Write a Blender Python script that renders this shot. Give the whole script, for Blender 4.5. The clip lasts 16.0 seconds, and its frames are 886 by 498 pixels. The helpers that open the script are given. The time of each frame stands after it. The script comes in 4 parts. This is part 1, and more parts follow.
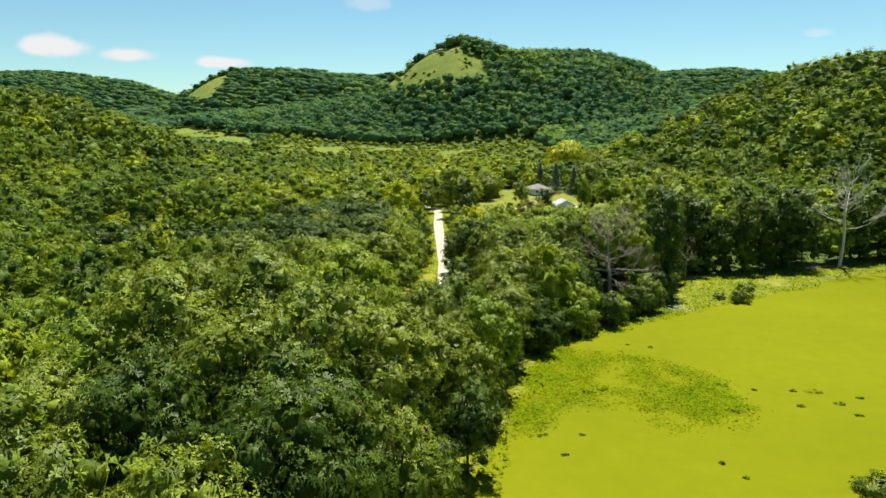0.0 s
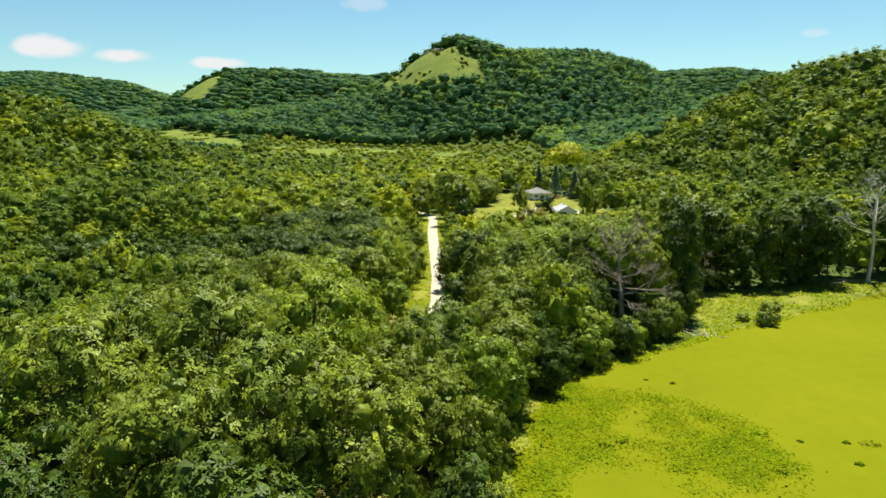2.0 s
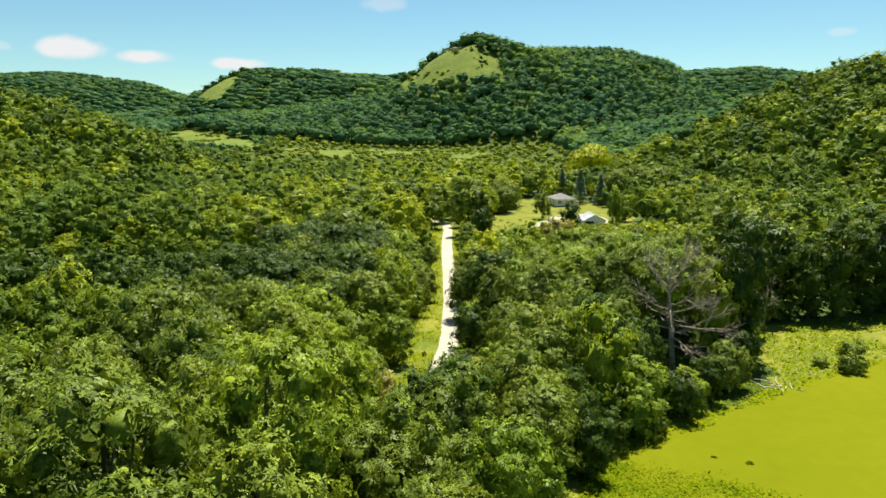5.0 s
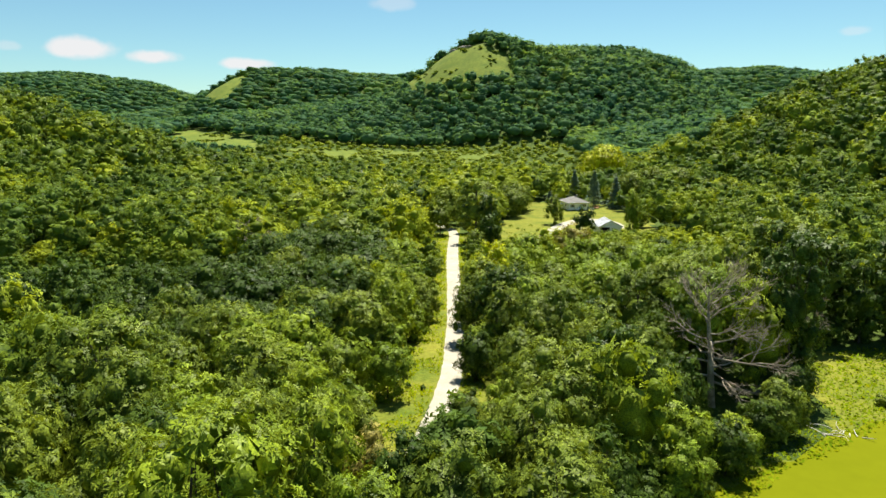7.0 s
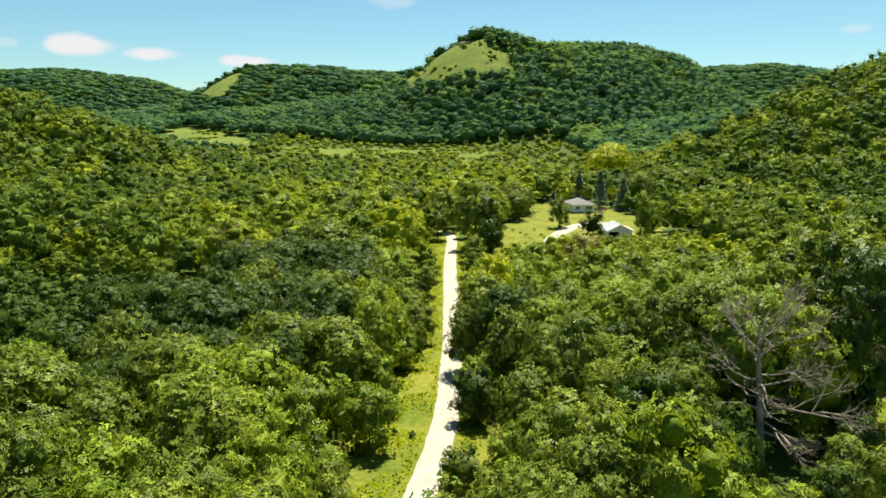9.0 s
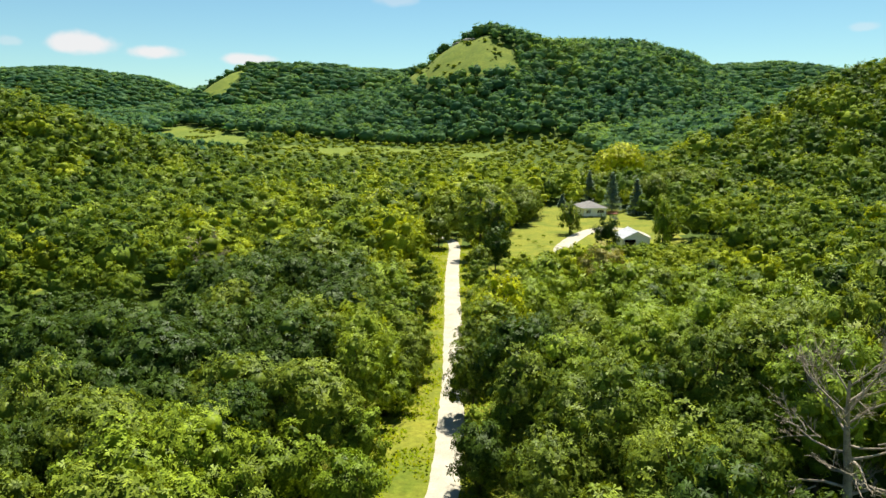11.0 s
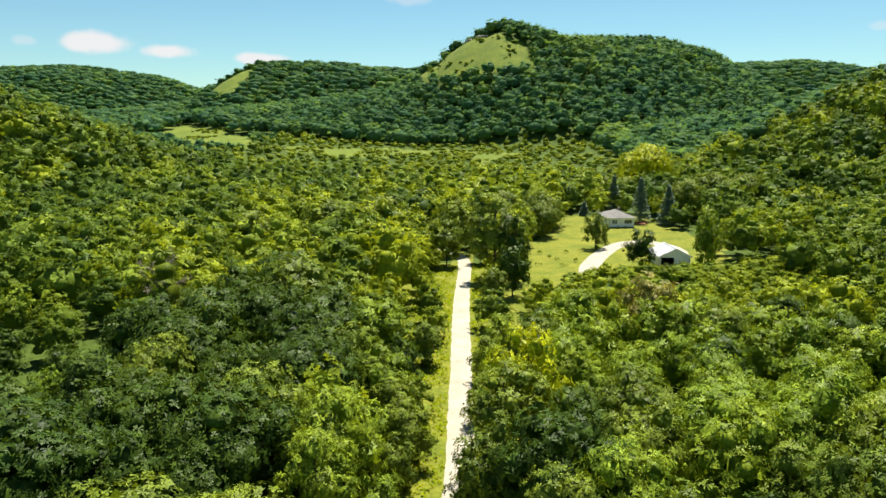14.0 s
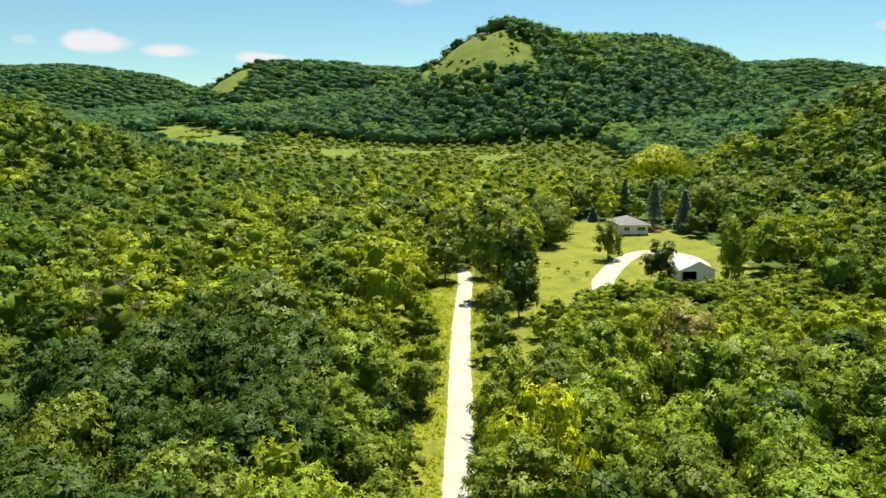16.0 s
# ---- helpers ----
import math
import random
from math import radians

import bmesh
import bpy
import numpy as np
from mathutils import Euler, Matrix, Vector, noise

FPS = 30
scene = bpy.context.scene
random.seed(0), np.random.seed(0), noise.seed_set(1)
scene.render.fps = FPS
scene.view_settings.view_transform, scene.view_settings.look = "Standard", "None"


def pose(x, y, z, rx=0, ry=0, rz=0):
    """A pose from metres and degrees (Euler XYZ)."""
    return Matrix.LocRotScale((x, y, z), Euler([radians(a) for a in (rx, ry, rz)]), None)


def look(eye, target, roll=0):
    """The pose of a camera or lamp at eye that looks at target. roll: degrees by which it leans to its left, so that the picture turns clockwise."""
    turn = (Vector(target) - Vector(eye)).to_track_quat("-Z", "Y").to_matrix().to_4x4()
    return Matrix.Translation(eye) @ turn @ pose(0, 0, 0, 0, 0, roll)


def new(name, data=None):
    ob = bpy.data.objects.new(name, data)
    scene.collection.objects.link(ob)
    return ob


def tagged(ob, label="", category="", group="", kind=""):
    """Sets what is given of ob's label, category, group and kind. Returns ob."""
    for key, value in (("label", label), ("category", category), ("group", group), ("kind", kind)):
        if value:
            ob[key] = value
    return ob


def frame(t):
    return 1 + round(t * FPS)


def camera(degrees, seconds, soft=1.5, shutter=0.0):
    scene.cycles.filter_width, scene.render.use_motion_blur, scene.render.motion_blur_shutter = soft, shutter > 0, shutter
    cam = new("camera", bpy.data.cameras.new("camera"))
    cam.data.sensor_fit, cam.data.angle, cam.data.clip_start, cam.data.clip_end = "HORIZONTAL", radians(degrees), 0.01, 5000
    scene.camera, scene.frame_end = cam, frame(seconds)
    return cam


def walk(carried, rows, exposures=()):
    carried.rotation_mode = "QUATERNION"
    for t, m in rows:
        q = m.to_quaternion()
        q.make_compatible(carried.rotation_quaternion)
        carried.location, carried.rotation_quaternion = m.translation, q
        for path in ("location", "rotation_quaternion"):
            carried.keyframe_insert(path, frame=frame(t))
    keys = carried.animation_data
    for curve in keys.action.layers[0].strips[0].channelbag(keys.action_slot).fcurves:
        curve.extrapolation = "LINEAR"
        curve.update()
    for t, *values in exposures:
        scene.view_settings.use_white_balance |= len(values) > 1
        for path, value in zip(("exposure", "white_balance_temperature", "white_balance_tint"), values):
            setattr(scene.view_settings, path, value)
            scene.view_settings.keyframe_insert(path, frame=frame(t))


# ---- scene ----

cam = camera(64.1, 16.0)
METRES, EYE, TILT, LEAN, TURN = 118.0, 32.4, -10.0, 0.0, 0.0
ROWS = [
    (0.0, 0.0, 0.0, 0.0, 0.0, 0.0, -0.0),
    (0.5, 0.0015, 0.0281, 0.0059, -0.07, 0.01, 0.04),
    (1.0, 0.003, 0.0563, 0.0118, -0.13, 0.02, 0.08),
    (1.5, 0.0044, 0.0846, 0.0179, -0.2, 0.03, 0.1),
    (2.0, 0.0058, 0.1136, 0.0238, -0.26, 0.04, 0.12),
    (2.5, 0.0071, 0.1424, 0.0297, -0.15, 0.05, 0.12),
    (3.0, 0.0087, 0.1713, 0.0351, 0.07, 0.06, 0.1),
    (3.5, 0.0102, 0.2, 0.0406, 0.36, 0.06, 0.03),
    (4.0, 0.0116, 0.2287, 0.0458, 0.58, 0.07, -0.02),
    (6.5, 0.0182, 0.3705, 0.0698, 1.98, 0.08, -0.3),
    (7.0, 0.019, 0.4001, 0.0747, 1.94, 0.08, -0.3),
    (7.5, 0.0195, 0.4303, 0.0797, 1.91, 0.05, -0.31),
    (8.0, 0.0198, 0.461, 0.0847, 1.88, 0.02, -0.32),
    (8.5, 0.0202, 0.4924, 0.0897, 1.85, -0.04, -0.32),
    (9.0, 0.0205, 0.5241, 0.0944, 1.91, -0.08, -0.36),
    (11.5, 0.0203, 0.684, 0.1221, 2.35, -0.21, -0.47),
    (12.0, 0.02, 0.7171, 0.128, 2.55, -0.21, -0.52),
    (12.5, 0.0199, 0.7549, 0.1349, 2.78, -0.22, -0.56),
    (13.0, 0.0195, 0.7881, 0.1408, 2.77, -0.22, -0.57),
    (13.5, 0.0192, 0.8213, 0.1464, 3.0, -0.23, -0.64),
    (14.0, 0.0189, 0.8543, 0.1521, 3.2, -0.23, -0.69),
    (14.5, 0.0184, 0.8869, 0.1575, 3.24, -0.22, -0.71),
    (15.0, 0.0178, 0.9194, 0.1628, 3.3, -0.23, -0.75),
    (15.5, 0.0176, 0.9519, 0.1683, 3.33, -0.24, -0.75),
    (16.0, 0.0172, 0.9841, 0.1741, 3.33, -0.25, -0.75),
]
walk(cam, [(t, pose(0, 0, EYE, TILT, LEAN, TURN) @ pose(METRES * x, METRES * y, METRES * z, 90 + pitch, roll, yaw)) for t, x, y, z, yaw, pitch, roll in ROWS])

# ---------------------------------------------------------------- light
SUN_AZ, SUN_EL = 18.0, 64.0          # degrees right of the road's direction, degrees up
scene.view_settings.exposure = 1.12
world = bpy.data.worlds.new("sky")
scene.world = world
world.use_nodes = True
wn = world.node_tree
sky = wn.nodes.new("ShaderNodeTexSky")
sky.sky_type, sky.sun_disc = "NISHITA", False
sky.sun_elevation, sky.sun_rotation = radians(SUN_EL), radians(SUN_AZ)
sky.altitude, sky.air_density, sky.dust_density, sky.ozone_density = 300.0, 1.0, 0.1, 2.5
tint = wn.nodes.new("ShaderNodeMix")
tint.data_type, tint.blend_type = "RGBA", "MULTIPLY"
tint.inputs[0].default_value, tint.inputs[7].default_value = 1.0, (0.785, 1.03, 0.98, 1)
wn.links.new(sky.outputs[0], tint.inputs[6])
wn.links.new(tint.outputs[2], wn.nodes["Background"].inputs[0])
wn.nodes["Background"].inputs[1].default_value = 0.0535
sun = new("sun", bpy.data.lights.new("sun", "SUN"))
sun.data.energy, sun.data.angle, sun.data.color = 5.0, radians(0.5), (1.0, 0.95, 0.82)
sd = Vector((math.sin(radians(SUN_AZ)) * math.cos(radians(SUN_EL)), math.cos(radians(SUN_AZ)) * math.cos(radians(SUN_EL)), math.sin(radians(SUN_EL))))
sun.matrix_world = look(sd * 400, (0, 0, 0))


# ---------------------------------------------------------------- materials
def nodes_of(name):
    m = bpy.data.materials.new(name)
    m.use_nodes = True
    t = m.node_tree
    return m, t, t.nodes["Principled BSDF"]


def ramp(t, stops):
    r = t.nodes.new("ShaderNodeValToRGB")
    while len(r.color_ramp.elements) < len(stops):
        r.color_ramp.elements.new(0.5)
    for e, (p, c) in zip(r.color_ramp.elements, stops):
        e.position, e.color = p, (*c, 1)
    return r


def noise_of(t, scale, detail=4, rough=0.6, coord=None):
    n = t.nodes.new("ShaderNodeTexNoise")
    n.inputs["Scale"].default_value, n.inputs["Detail"].default_value, n.inputs["Roughness"].default_value = scale, detail, rough
    if coord is not None:
        t.links.new(coord, n.inputs["Vector"])
    return n


def place_of(t):
    return t.nodes.new("ShaderNodeNewGeometry").outputs["Position"]


def mixed(t, a, b, fac, mode="MIX"):
    m = t.nodes.new("ShaderNodeMix")
    m.data_type, m.blend_type = "RGBA", mode
    for socket, v in ((m.inputs[0], fac), (m.inputs[6], a), (m.inputs[7], b)):
        if isinstance(v, (int, float)):
            socket.default_value = v
        elif isinstance(v, tuple):
            socket.default_value = (*v, 1)
        else:
            t.links.new(v, socket)
    return m.outputs[2]


def bumped(t, bsdf, height, strength, distance):
    b = t.nodes.new("ShaderNodeBump")
    b.inputs["Strength"].default_value, b.inputs["Distance"].default_value = strength, distance
    t.links.new(height, b.inputs["Height"])
    t.links.new(b.outputs[0], bsdf.inputs["Normal"])


def surface(name, low, high, scale, rough=0.8, fine=None, bump=0.3, dist=0.05, metal=0.0, vary=0.25):
    """Two-scale mottled surface between two colours."""
    m, t, p = nodes_of(name)
    pos = place_of(t)
    big, small = noise_of(t, scale, 5, 0.65, pos), noise_of(t, fine or scale * 12, 3, 0.6, pos)
    r = ramp(t, [(0.3, low), (0.7, high)])
    t.links.new(big.outputs[0], r.inputs[0])
    v = ramp(t, [(0.25, (1 - vary,) * 3), (0.75, (1 + 0.7 * vary,) * 3)])
    t.links.new(small.outputs[0], v.inputs[0])
    t.links.new(mixed(t, r.outputs[0], v.outputs[0], 1.0, "MULTIPLY"), p.inputs["Base Color"])
    p.inputs["Roughness"].default_value, p.inputs["Metallic"].default_value = rough, metal
    p.inputs["Specular IOR Level"].default_value = 0.15 if rough > 0.7 else 0.5
    bumped(t, p, small.outputs[0], bump, dist)
    return m


def foliage(name, dark, light, sheer=0.22, source="object", warm=None, speckle=0.6, gloss=0.10):
    """Leaves: hue differs tree by tree (source), clump by clump and over several metres."""
    m, t, p = nodes_of(name)
    pos = place_of(t)
    if source == "object":
        whole = t.nodes.new("ShaderNodeObjectInfo").outputs["Random"]
    else:
        a = t.nodes.new("ShaderNodeAttribute")
        a.attribute_name = source
        whole = a.outputs["Fac"]
    leaf = t.nodes.new("ShaderNodeNewGeometry").outputs["Random Per Island"]
    stops = [(0.0, dark), (1.0, light)] if warm is None else [(0.0, dark), (0.62, light), (0.9, warm), (1.0, warm)]
    r = ramp(t, stops)
    t.links.new(whole, r.inputs[0])
    lv = ramp(t, [(0.0, (0.55, 0.58, 0.56)), (0.5, (0.97, 0.97, 0.97)), (1.0, (1.40, 1.34, 1.26))] if speckle > 0.35 else [(0.0, (0.74, 0.77, 0.76)), (0.5, (1.0, 1.0, 1.0)), (1.0, (1.26, 1.2, 1.16))])
    t.links.new(leaf, lv.inputs[0])
    bn = noise_of(t, 0.35, 3, 0.6, pos)
    bv = ramp(t, [(0.3, (0.78, 0.82, 0.8)), (0.7, (1.2, 1.12, 1.0))])
    t.links.new(bn.outputs[0], bv.inputs[0])
    # fine speckle paints bright glints and dark gaps between leaves into the colour
    fn = noise_of(t, 6.5, 2, 0.75, pos)
    fv = ramp(t, [(0.34, (0.34, 0.38, 0.36)), (0.5, (1.0, 1.0, 1.0)), (0.66, (1.75, 1.65, 1.5))])
    t.links.new(fn.outputs[0], fv.inputs[0])
    c = mixed(t, mixed(t, r.outputs[0], lv.outputs[0], 1.0, "MULTIPLY"), bv.outputs[0], 1.0, "MULTIPLY")
    c = mixed(t, c, fv.outputs[0], speckle, "MULTIPLY")
    t.links.new(c, p.inputs["Base Color"])
    p.inputs["Roughness"].default_value = 0.48
    p.inputs["Specular IOR Level"].default_value = gloss
    tr = t.nodes.new("ShaderNodeBsdfTranslucent")
    t.links.new(mixed(t, c, (1.25, 1.15, 0.5), 1.0, "MULTIPLY"), tr.inputs[0])
    ms = t.nodes.new("ShaderNodeMixShader")
    ms.inputs[0].default_value = sheer
    t.links.new(p.outputs[0], ms.inputs[1])
    t.links.new(tr.outputs[0], ms.inputs[2])
    t.links.new(ms.outputs[0], t.nodes["Material Output"].inputs[0])
    return m


LEAF_MID = foliage("leaf_mid_green", (0.114, 0.167, 0.0209), (0.167, 0.224, 0.0249))
LEAF_DARK = foliage("leaf_deep_green", (0.044, 0.0832, 0.0114), (0.07, 0.116, 0.0152))
LEAF_LIGHT = foliage("leaf_fresh_green", (0.143, 0.221, 0.018), (0.197, 0.271, 0.0208))
LEAF_GOLD = foliage("leaf_golden", (0.3542, 0.4158, 0.0077), (0.4081, 0.4389, 0.0077))
LEAF_OLIVE = foliage("leaf_olive_brown", (0.235, 0.225, 0.060), (0.300, 0.270, 0.072))
LEAF_FOREST = foliage("leaf_woodland", (0.0843, 0.145, 0.0263), (0.177, 0.247, 0.0263), 0.34, "tone", (0.248, 0.309, 0.0219), 0.7, 0.05)
# distance haze is painted into this leaf colour: bluer, lighter, less red
LEAF_HILL_HAZE = foliage("leaf_hill_woods_haze", (0.0714, 0.171, 0.0978), (0.123, 0.232, 0.0978), 0.5, "tone", (0.183, 0.293, 0.0838), 0.3, 0.02)
NEEDLE = foliage("needles_blue_green", (0.133, 0.205, 0.156), (0.164, 0.239, 0.173), 0.2)
WEED = foliage("pond_weed_leaf", (0.1386, 0.231, 0.00616), (0.1848, 0.2572, 0.0077), 0.55, "tone", (0.2194, 0.2572, 0.00924), 0.3, 0.0)
POND_WEED = foliage("pond_grass_leaf", (0.132, 0.22, 0.008), (0.174, 0.246, 0.008), 0.5, "tone", (0.21, 0.246, 0.008), 0.2, 0.0)
WATER_PLANT = foliage("water_plant_leaf", (0.0974, 0.164, 0.0077), (0.142, 0.208, 0.00924), 0.4, "object", None, 0.4, 0.0)
BARK = surface("bark_grey_brown", (0.0539, 0.04235, 0.0308), (0.1232, 0.1001, 0.077), 2.0, 0.9, 14, 0.6)
DEADWOOD = surface("bare_weathered_wood", (0.177, 0.145, 0.103), (0.423, 0.36, 0.275), 1.5, 0.85, 10, 0.5)
PALEWOOD = surface("bleached_trunk_wood", (0.4004, 0.3773, 0.3234), (0.5698, 0.539, 0.4774), 1.2, 0.85, 9, 0.5)
GRASS = surface("grass_ground", (0.090, 0.128, 0.011), (0.225, 0.218, 0.025), 0.14, 0.95, 1.6, 0.6, 0.2, 0.0, 0.35)
MEADOW = surface("hill_meadow_grass", (0.082, 0.126, 0.0144), (0.152, 0.184, 0.0234), 0.06, 0.95, 0.5, 0.6, 0.2, 0.0, 0.3)
UNDERGROWTH_AND_SHADE = surface("woodland_undergrowth_and_shade", (0.03542, 0.06314, 0.00924), (0.0847, 0.1232, 0.0154), 0.4, 0.95, 3.0, 0.8, 0.3)
GRAVEL = surface("pale_limestone_gravel", (0.328, 0.3, 0.232), (0.443, 0.405, 0.328), 0.35, 0.95, 9, 0.5, 0.03)
DUCKWEED = surface("duckweed_carpet", (0.119, 0.138, 0.00339), (0.148, 0.161, 0.00508), 0.025, 0.95, 0.5, 0.03, 0.02, 0.0, 0.05)
SHINGLE = surface("grey_asphalt_shingle", (0.154, 0.1463, 0.1386), (0.2387, 0.2271, 0.2118), 1.0, 0.9, 20, 0.4)
SIDING = surface("white_painted_siding", (0.792, 0.781, 0.759), (0.88, 0.875, 0.858), 0.8, 0.6, 16, 0.1)
METALROOF = surface("pale_metal_roof", (0.42, 0.43, 0.45), (0.52, 0.53, 0.55), 0.6, 0.6, 12, 0.1)
SHADE_AND_TRIM = surface("interior_shade_and_dark_trim", (0.03, 0.03, 0.03), (0.06, 0.055, 0.05), 1.0, 0.9)
REDWOOD = surface("orange_stained_timber", (0.2772, 0.0924, 0.0385), (0.3696, 0.1386, 0.0616), 2.0, 0.7)
DUCKWEED.node_tree.nodes["Principled BSDF"].inputs["Specular IOR Level"].default_value = 0.02
GLASS, gt, gp = nodes_of("window_glass")
gp.inputs["Base Color"].default_value, gp.inputs["Roughness"].default_value = (0.03, 0.035, 0.04, 1), 0.06
ROCK = surface("weathered_limestone", (0.154, 0.1463, 0.1232), (0.3234, 0.3003, 0.2618), 0.5, 0.95, 4, 0.6)


# ---------------------------------------------------------------- helpers
def linked(name, mesh, parent=None, label=""):
    ob = new(name, mesh)
    if parent is not None:
        ob.parent = parent
    return tagged(ob, label)


def quads(name, v, f, material, tone=None, normals=None):
    """A mesh out of arrays of corners and of faces that all have three or all have four corners."""
    me = bpy.data.meshes.new(name)
    v, f = np.asarray(v, np.float32), np.asarray(f, np.int32)
    me.vertices.add(len(v))
    me.vertices.foreach_set("co", v.ravel())
    me.loops.add(f.size)
    me.loops.foreach_set("vertex_index", f.ravel())
    me.polygons.add(len(f))
    me.polygons.foreach_set("loop_start", np.arange(0, f.size, f.shape[1], dtype=np.int32))
    if tone is not None:
        me.attributes.new("tone", "FLOAT", "POINT").data.foreach_set("value", np.asarray(tone, np.float32))
    me.materials.append(material)
    me.update(calc_edges=True)
    if normals is not None:
        me.normals_split_custom_set_from_vertices(np.asarray(normals, np.float32))
    return me


def part(name, bm, material, parent, label=""):
    me = bpy.data.meshes.new(name)
    bm.to_mesh(me)
    bm.free()
    me.materials.append(material)
    return linked(name, me, parent, label)


def smooth(a, b, v):
    t = np.clip((v - a) / (b - a), 0, 1)
    return t * t * (3 - 2 * t)


# ---------------------------------------------------------------- the lie of the land
def waves(x, y, size, seed):
    """Cheap smooth unevenness between about -1 and 1."""
    s = np.zeros_like(x, dtype=float)
    for k, (a, b) in enumerate(((1.0, 0.3), (-0.55, 0.9), (0.35, -1.25), (1.7, 0.8), (-1.4, 1.9))):
        s += np.sin((a * x + b * y) / size + seed * (k + 1.7) + 1.3 * np.sin((b * x - a * y) / (size * 1.9) + seed)) / (1 + 0.5 * k)
    return s / 2.4


def ridge(x, y, line, deep=1.0, sharp=1.5):
    """Height of a hill whose crest runs along line: (x, y, height, reach) corners. deep: how much further it reaches along the valley than across."""
    best = np.zeros_like(x, dtype=float)
    for (x0, y0, z0, w0), (x1, y1, z1, w1) in zip(line, line[1:]):
        dx, dy = x1 - x0, (y1 - y0) / deep
        s = np.clip(((x - x0) * dx + (y - y0) / deep * dy) / (dx * dx + dy * dy), 0, 1)
        d = np.hypot(x - x0 - s * dx, (y - y0) / deep - s * dy) / (w0 + s * (w1 - w0))
        best = np.maximum(best, (z0 + s * (z1 - z0)) * np.clip(1 - d * d / (1 + 0.25 * d), 0, 1) ** sharp)
    return best


HILL_MAIN = [(-260, 760, 11, 90), (-170, 780, 21, 90), (-100, 800, 33, 85), (-60, 820, 45, 80), (-28, 838, 74, 85), (0, 845, 98, 95), (22, 850, 103, 110), (50, 862, 100, 125), (90, 890, 95, 140), (140, 930, 96, 150), (200, 965, 94, 145), (250, 1000, 89, 110), (285, 1020, 66, 85), (312, 1040, 41, 80), (360, 1075, 21, 80)]
HILL_LEFT = [(-650, 1380, 24, 150), (-550, 1395, 34, 140), (-490, 1400, 48, 120), (-440, 1405, 80, 120), (-390, 1412, 110, 150), (-320, 1425, 111, 190), (-250, 1450, 104, 210), (0, 1500, 98, 240)]
HILL_FAR_LEFT = [(-1400, 1500, 90, 300), (-1100, 1560, 104, 300), (-880, 1620, 119, 300), (-760, 1680, 103, 260), (-640, 1760, 33, 260), (-300, 1900, 80, 300)]
HILL_FAR_RIGHT = [(380, 1500, 78, 240), (470, 1490, 110, 250), (560, 1480, 115, 250), (640, 1490, 105, 250), (720, 1500, 98, 260), (900, 1500, 90, 300)]
HILL_RIGHT = [(130, 610, 3, 100), (205, 575, 15, 120), (262, 530, 36, 140), (272, 440, 57, 160), (290, 330, 64, 165), (330, 200, 56, 160), (420, 40, 54, 180)]
HILL_NEAR_LEFT = [(-120, 740, 2, 90), (-175, 640, 4, 110), (-215, 560, 4, 110), (-240, 470, 15, 120), (-250, 380, 37, 125), (-300, 300, 46, 140), (-420, 200, 50, 180)]

SHORE = [(-40, 2), (30, 2), (60, 3.5), (66, 5), (78, 8), (91.5, 12), (101, 17), (107, 24), (114, 34), (121, 42), (125, 50), (130, 58), (137, 69), (149, 85), (155, 99), (160, 125), (163, 170)]


def shore_x(y):
    ys, xs = zip(*SHORE)
    return np.interp(y, ys, xs)


def pond_depth(x, y):
    """Metres inside the pond's outline (negative outside), roughly."""
    d = (x - shore_x(y)) * 0.75 + 0.8 * waves(x, y, 2.6, 3.0)
    return np.minimum(np.minimum(np.minimum(d, 172 - x), y + 34), 165 - y)


def land(x, y):
    x, y = np.asarray(x, float), np.asarray(y, float)
    h = 17.0 * smooth(290, 760, y) + 1.2 * waves(x, y, 60, 1.0) * smooth(60, 260, np.hypot(x + 1.5, y * 0.25))
    h = h + 3.0 * smooth(40, 180, np.abs(x + 1.5)) * smooth(60, 260, y)
    hills = [ridge(x, y, HILL_MAIN, 1.75), ridge(x, y, HILL_LEFT, 1.7), ridge(x, y, HILL_FAR_LEFT, 1.4), ridge(x, y, HILL_FAR_RIGHT, 1.4), ridge(x, y, HILL_RIGHT), ridge(x, y, HILL_NEAR_LEFT)]
    top = np.max(hills, axis=0)
    h = h + top + smooth(5, 60, top) * (4 * waves(x, y, 34, 5.0) + 2.5 * waves(x, y, 15, 2.0))
    inside = pond_depth(x, y)
    h = np.where(inside > -8, np.minimum(h, 0.5 * smooth(-8, 0, -inside) * 1.0 + 0.06) , h)
    return h - 0.9 * smooth(0.0, 2.5, inside)


def land_at(x, y):
    return float(land(np.array([x]), np.array([y]))[0])


def graded(marks):
    out = []
    for (a, step), (b, _) in zip(marks, marks[1:]):
        out.extend(np.arange(a, b, step))
    return np.array(out + [marks[-1][0]])


gx = graded([(-2900, 60), (-900, 25), (-300, 10), (-60, 2.5), (130, 10), (500, 25), (1000, 60), (2900, 60)])
gy = graded([(-400, 40), (-40, 8), (30, 2.5), (180, 4), (340, 8), (900, 14), (1150, 30), (2100, 90), (4400, 90)])
X, Y = np.meshgrid(gx, gy)
Z = land(X, Y)
idx = np.arange(X.size).reshape(X.shape)
gf = np.stack([idx[:-1, :-1], idx[:-1, 1:], idx[1:, 1:], idx[1:, :-1]], -1).reshape(-1, 4)
gm = quads("ground", np.stack([X, Y, Z], -1).reshape(-1, 3), gf, GRASS)
gm.materials.append(UNDERGROWTH_AND_SHADE)
gm.materials.append(MEADOW)
GROUND_XY = np.stack([X, Y], -1).reshape(-1, 2)[gf].mean(1)
gm.polygons.foreach_set("use_smooth", np.ones(len(gm.polygons), bool))
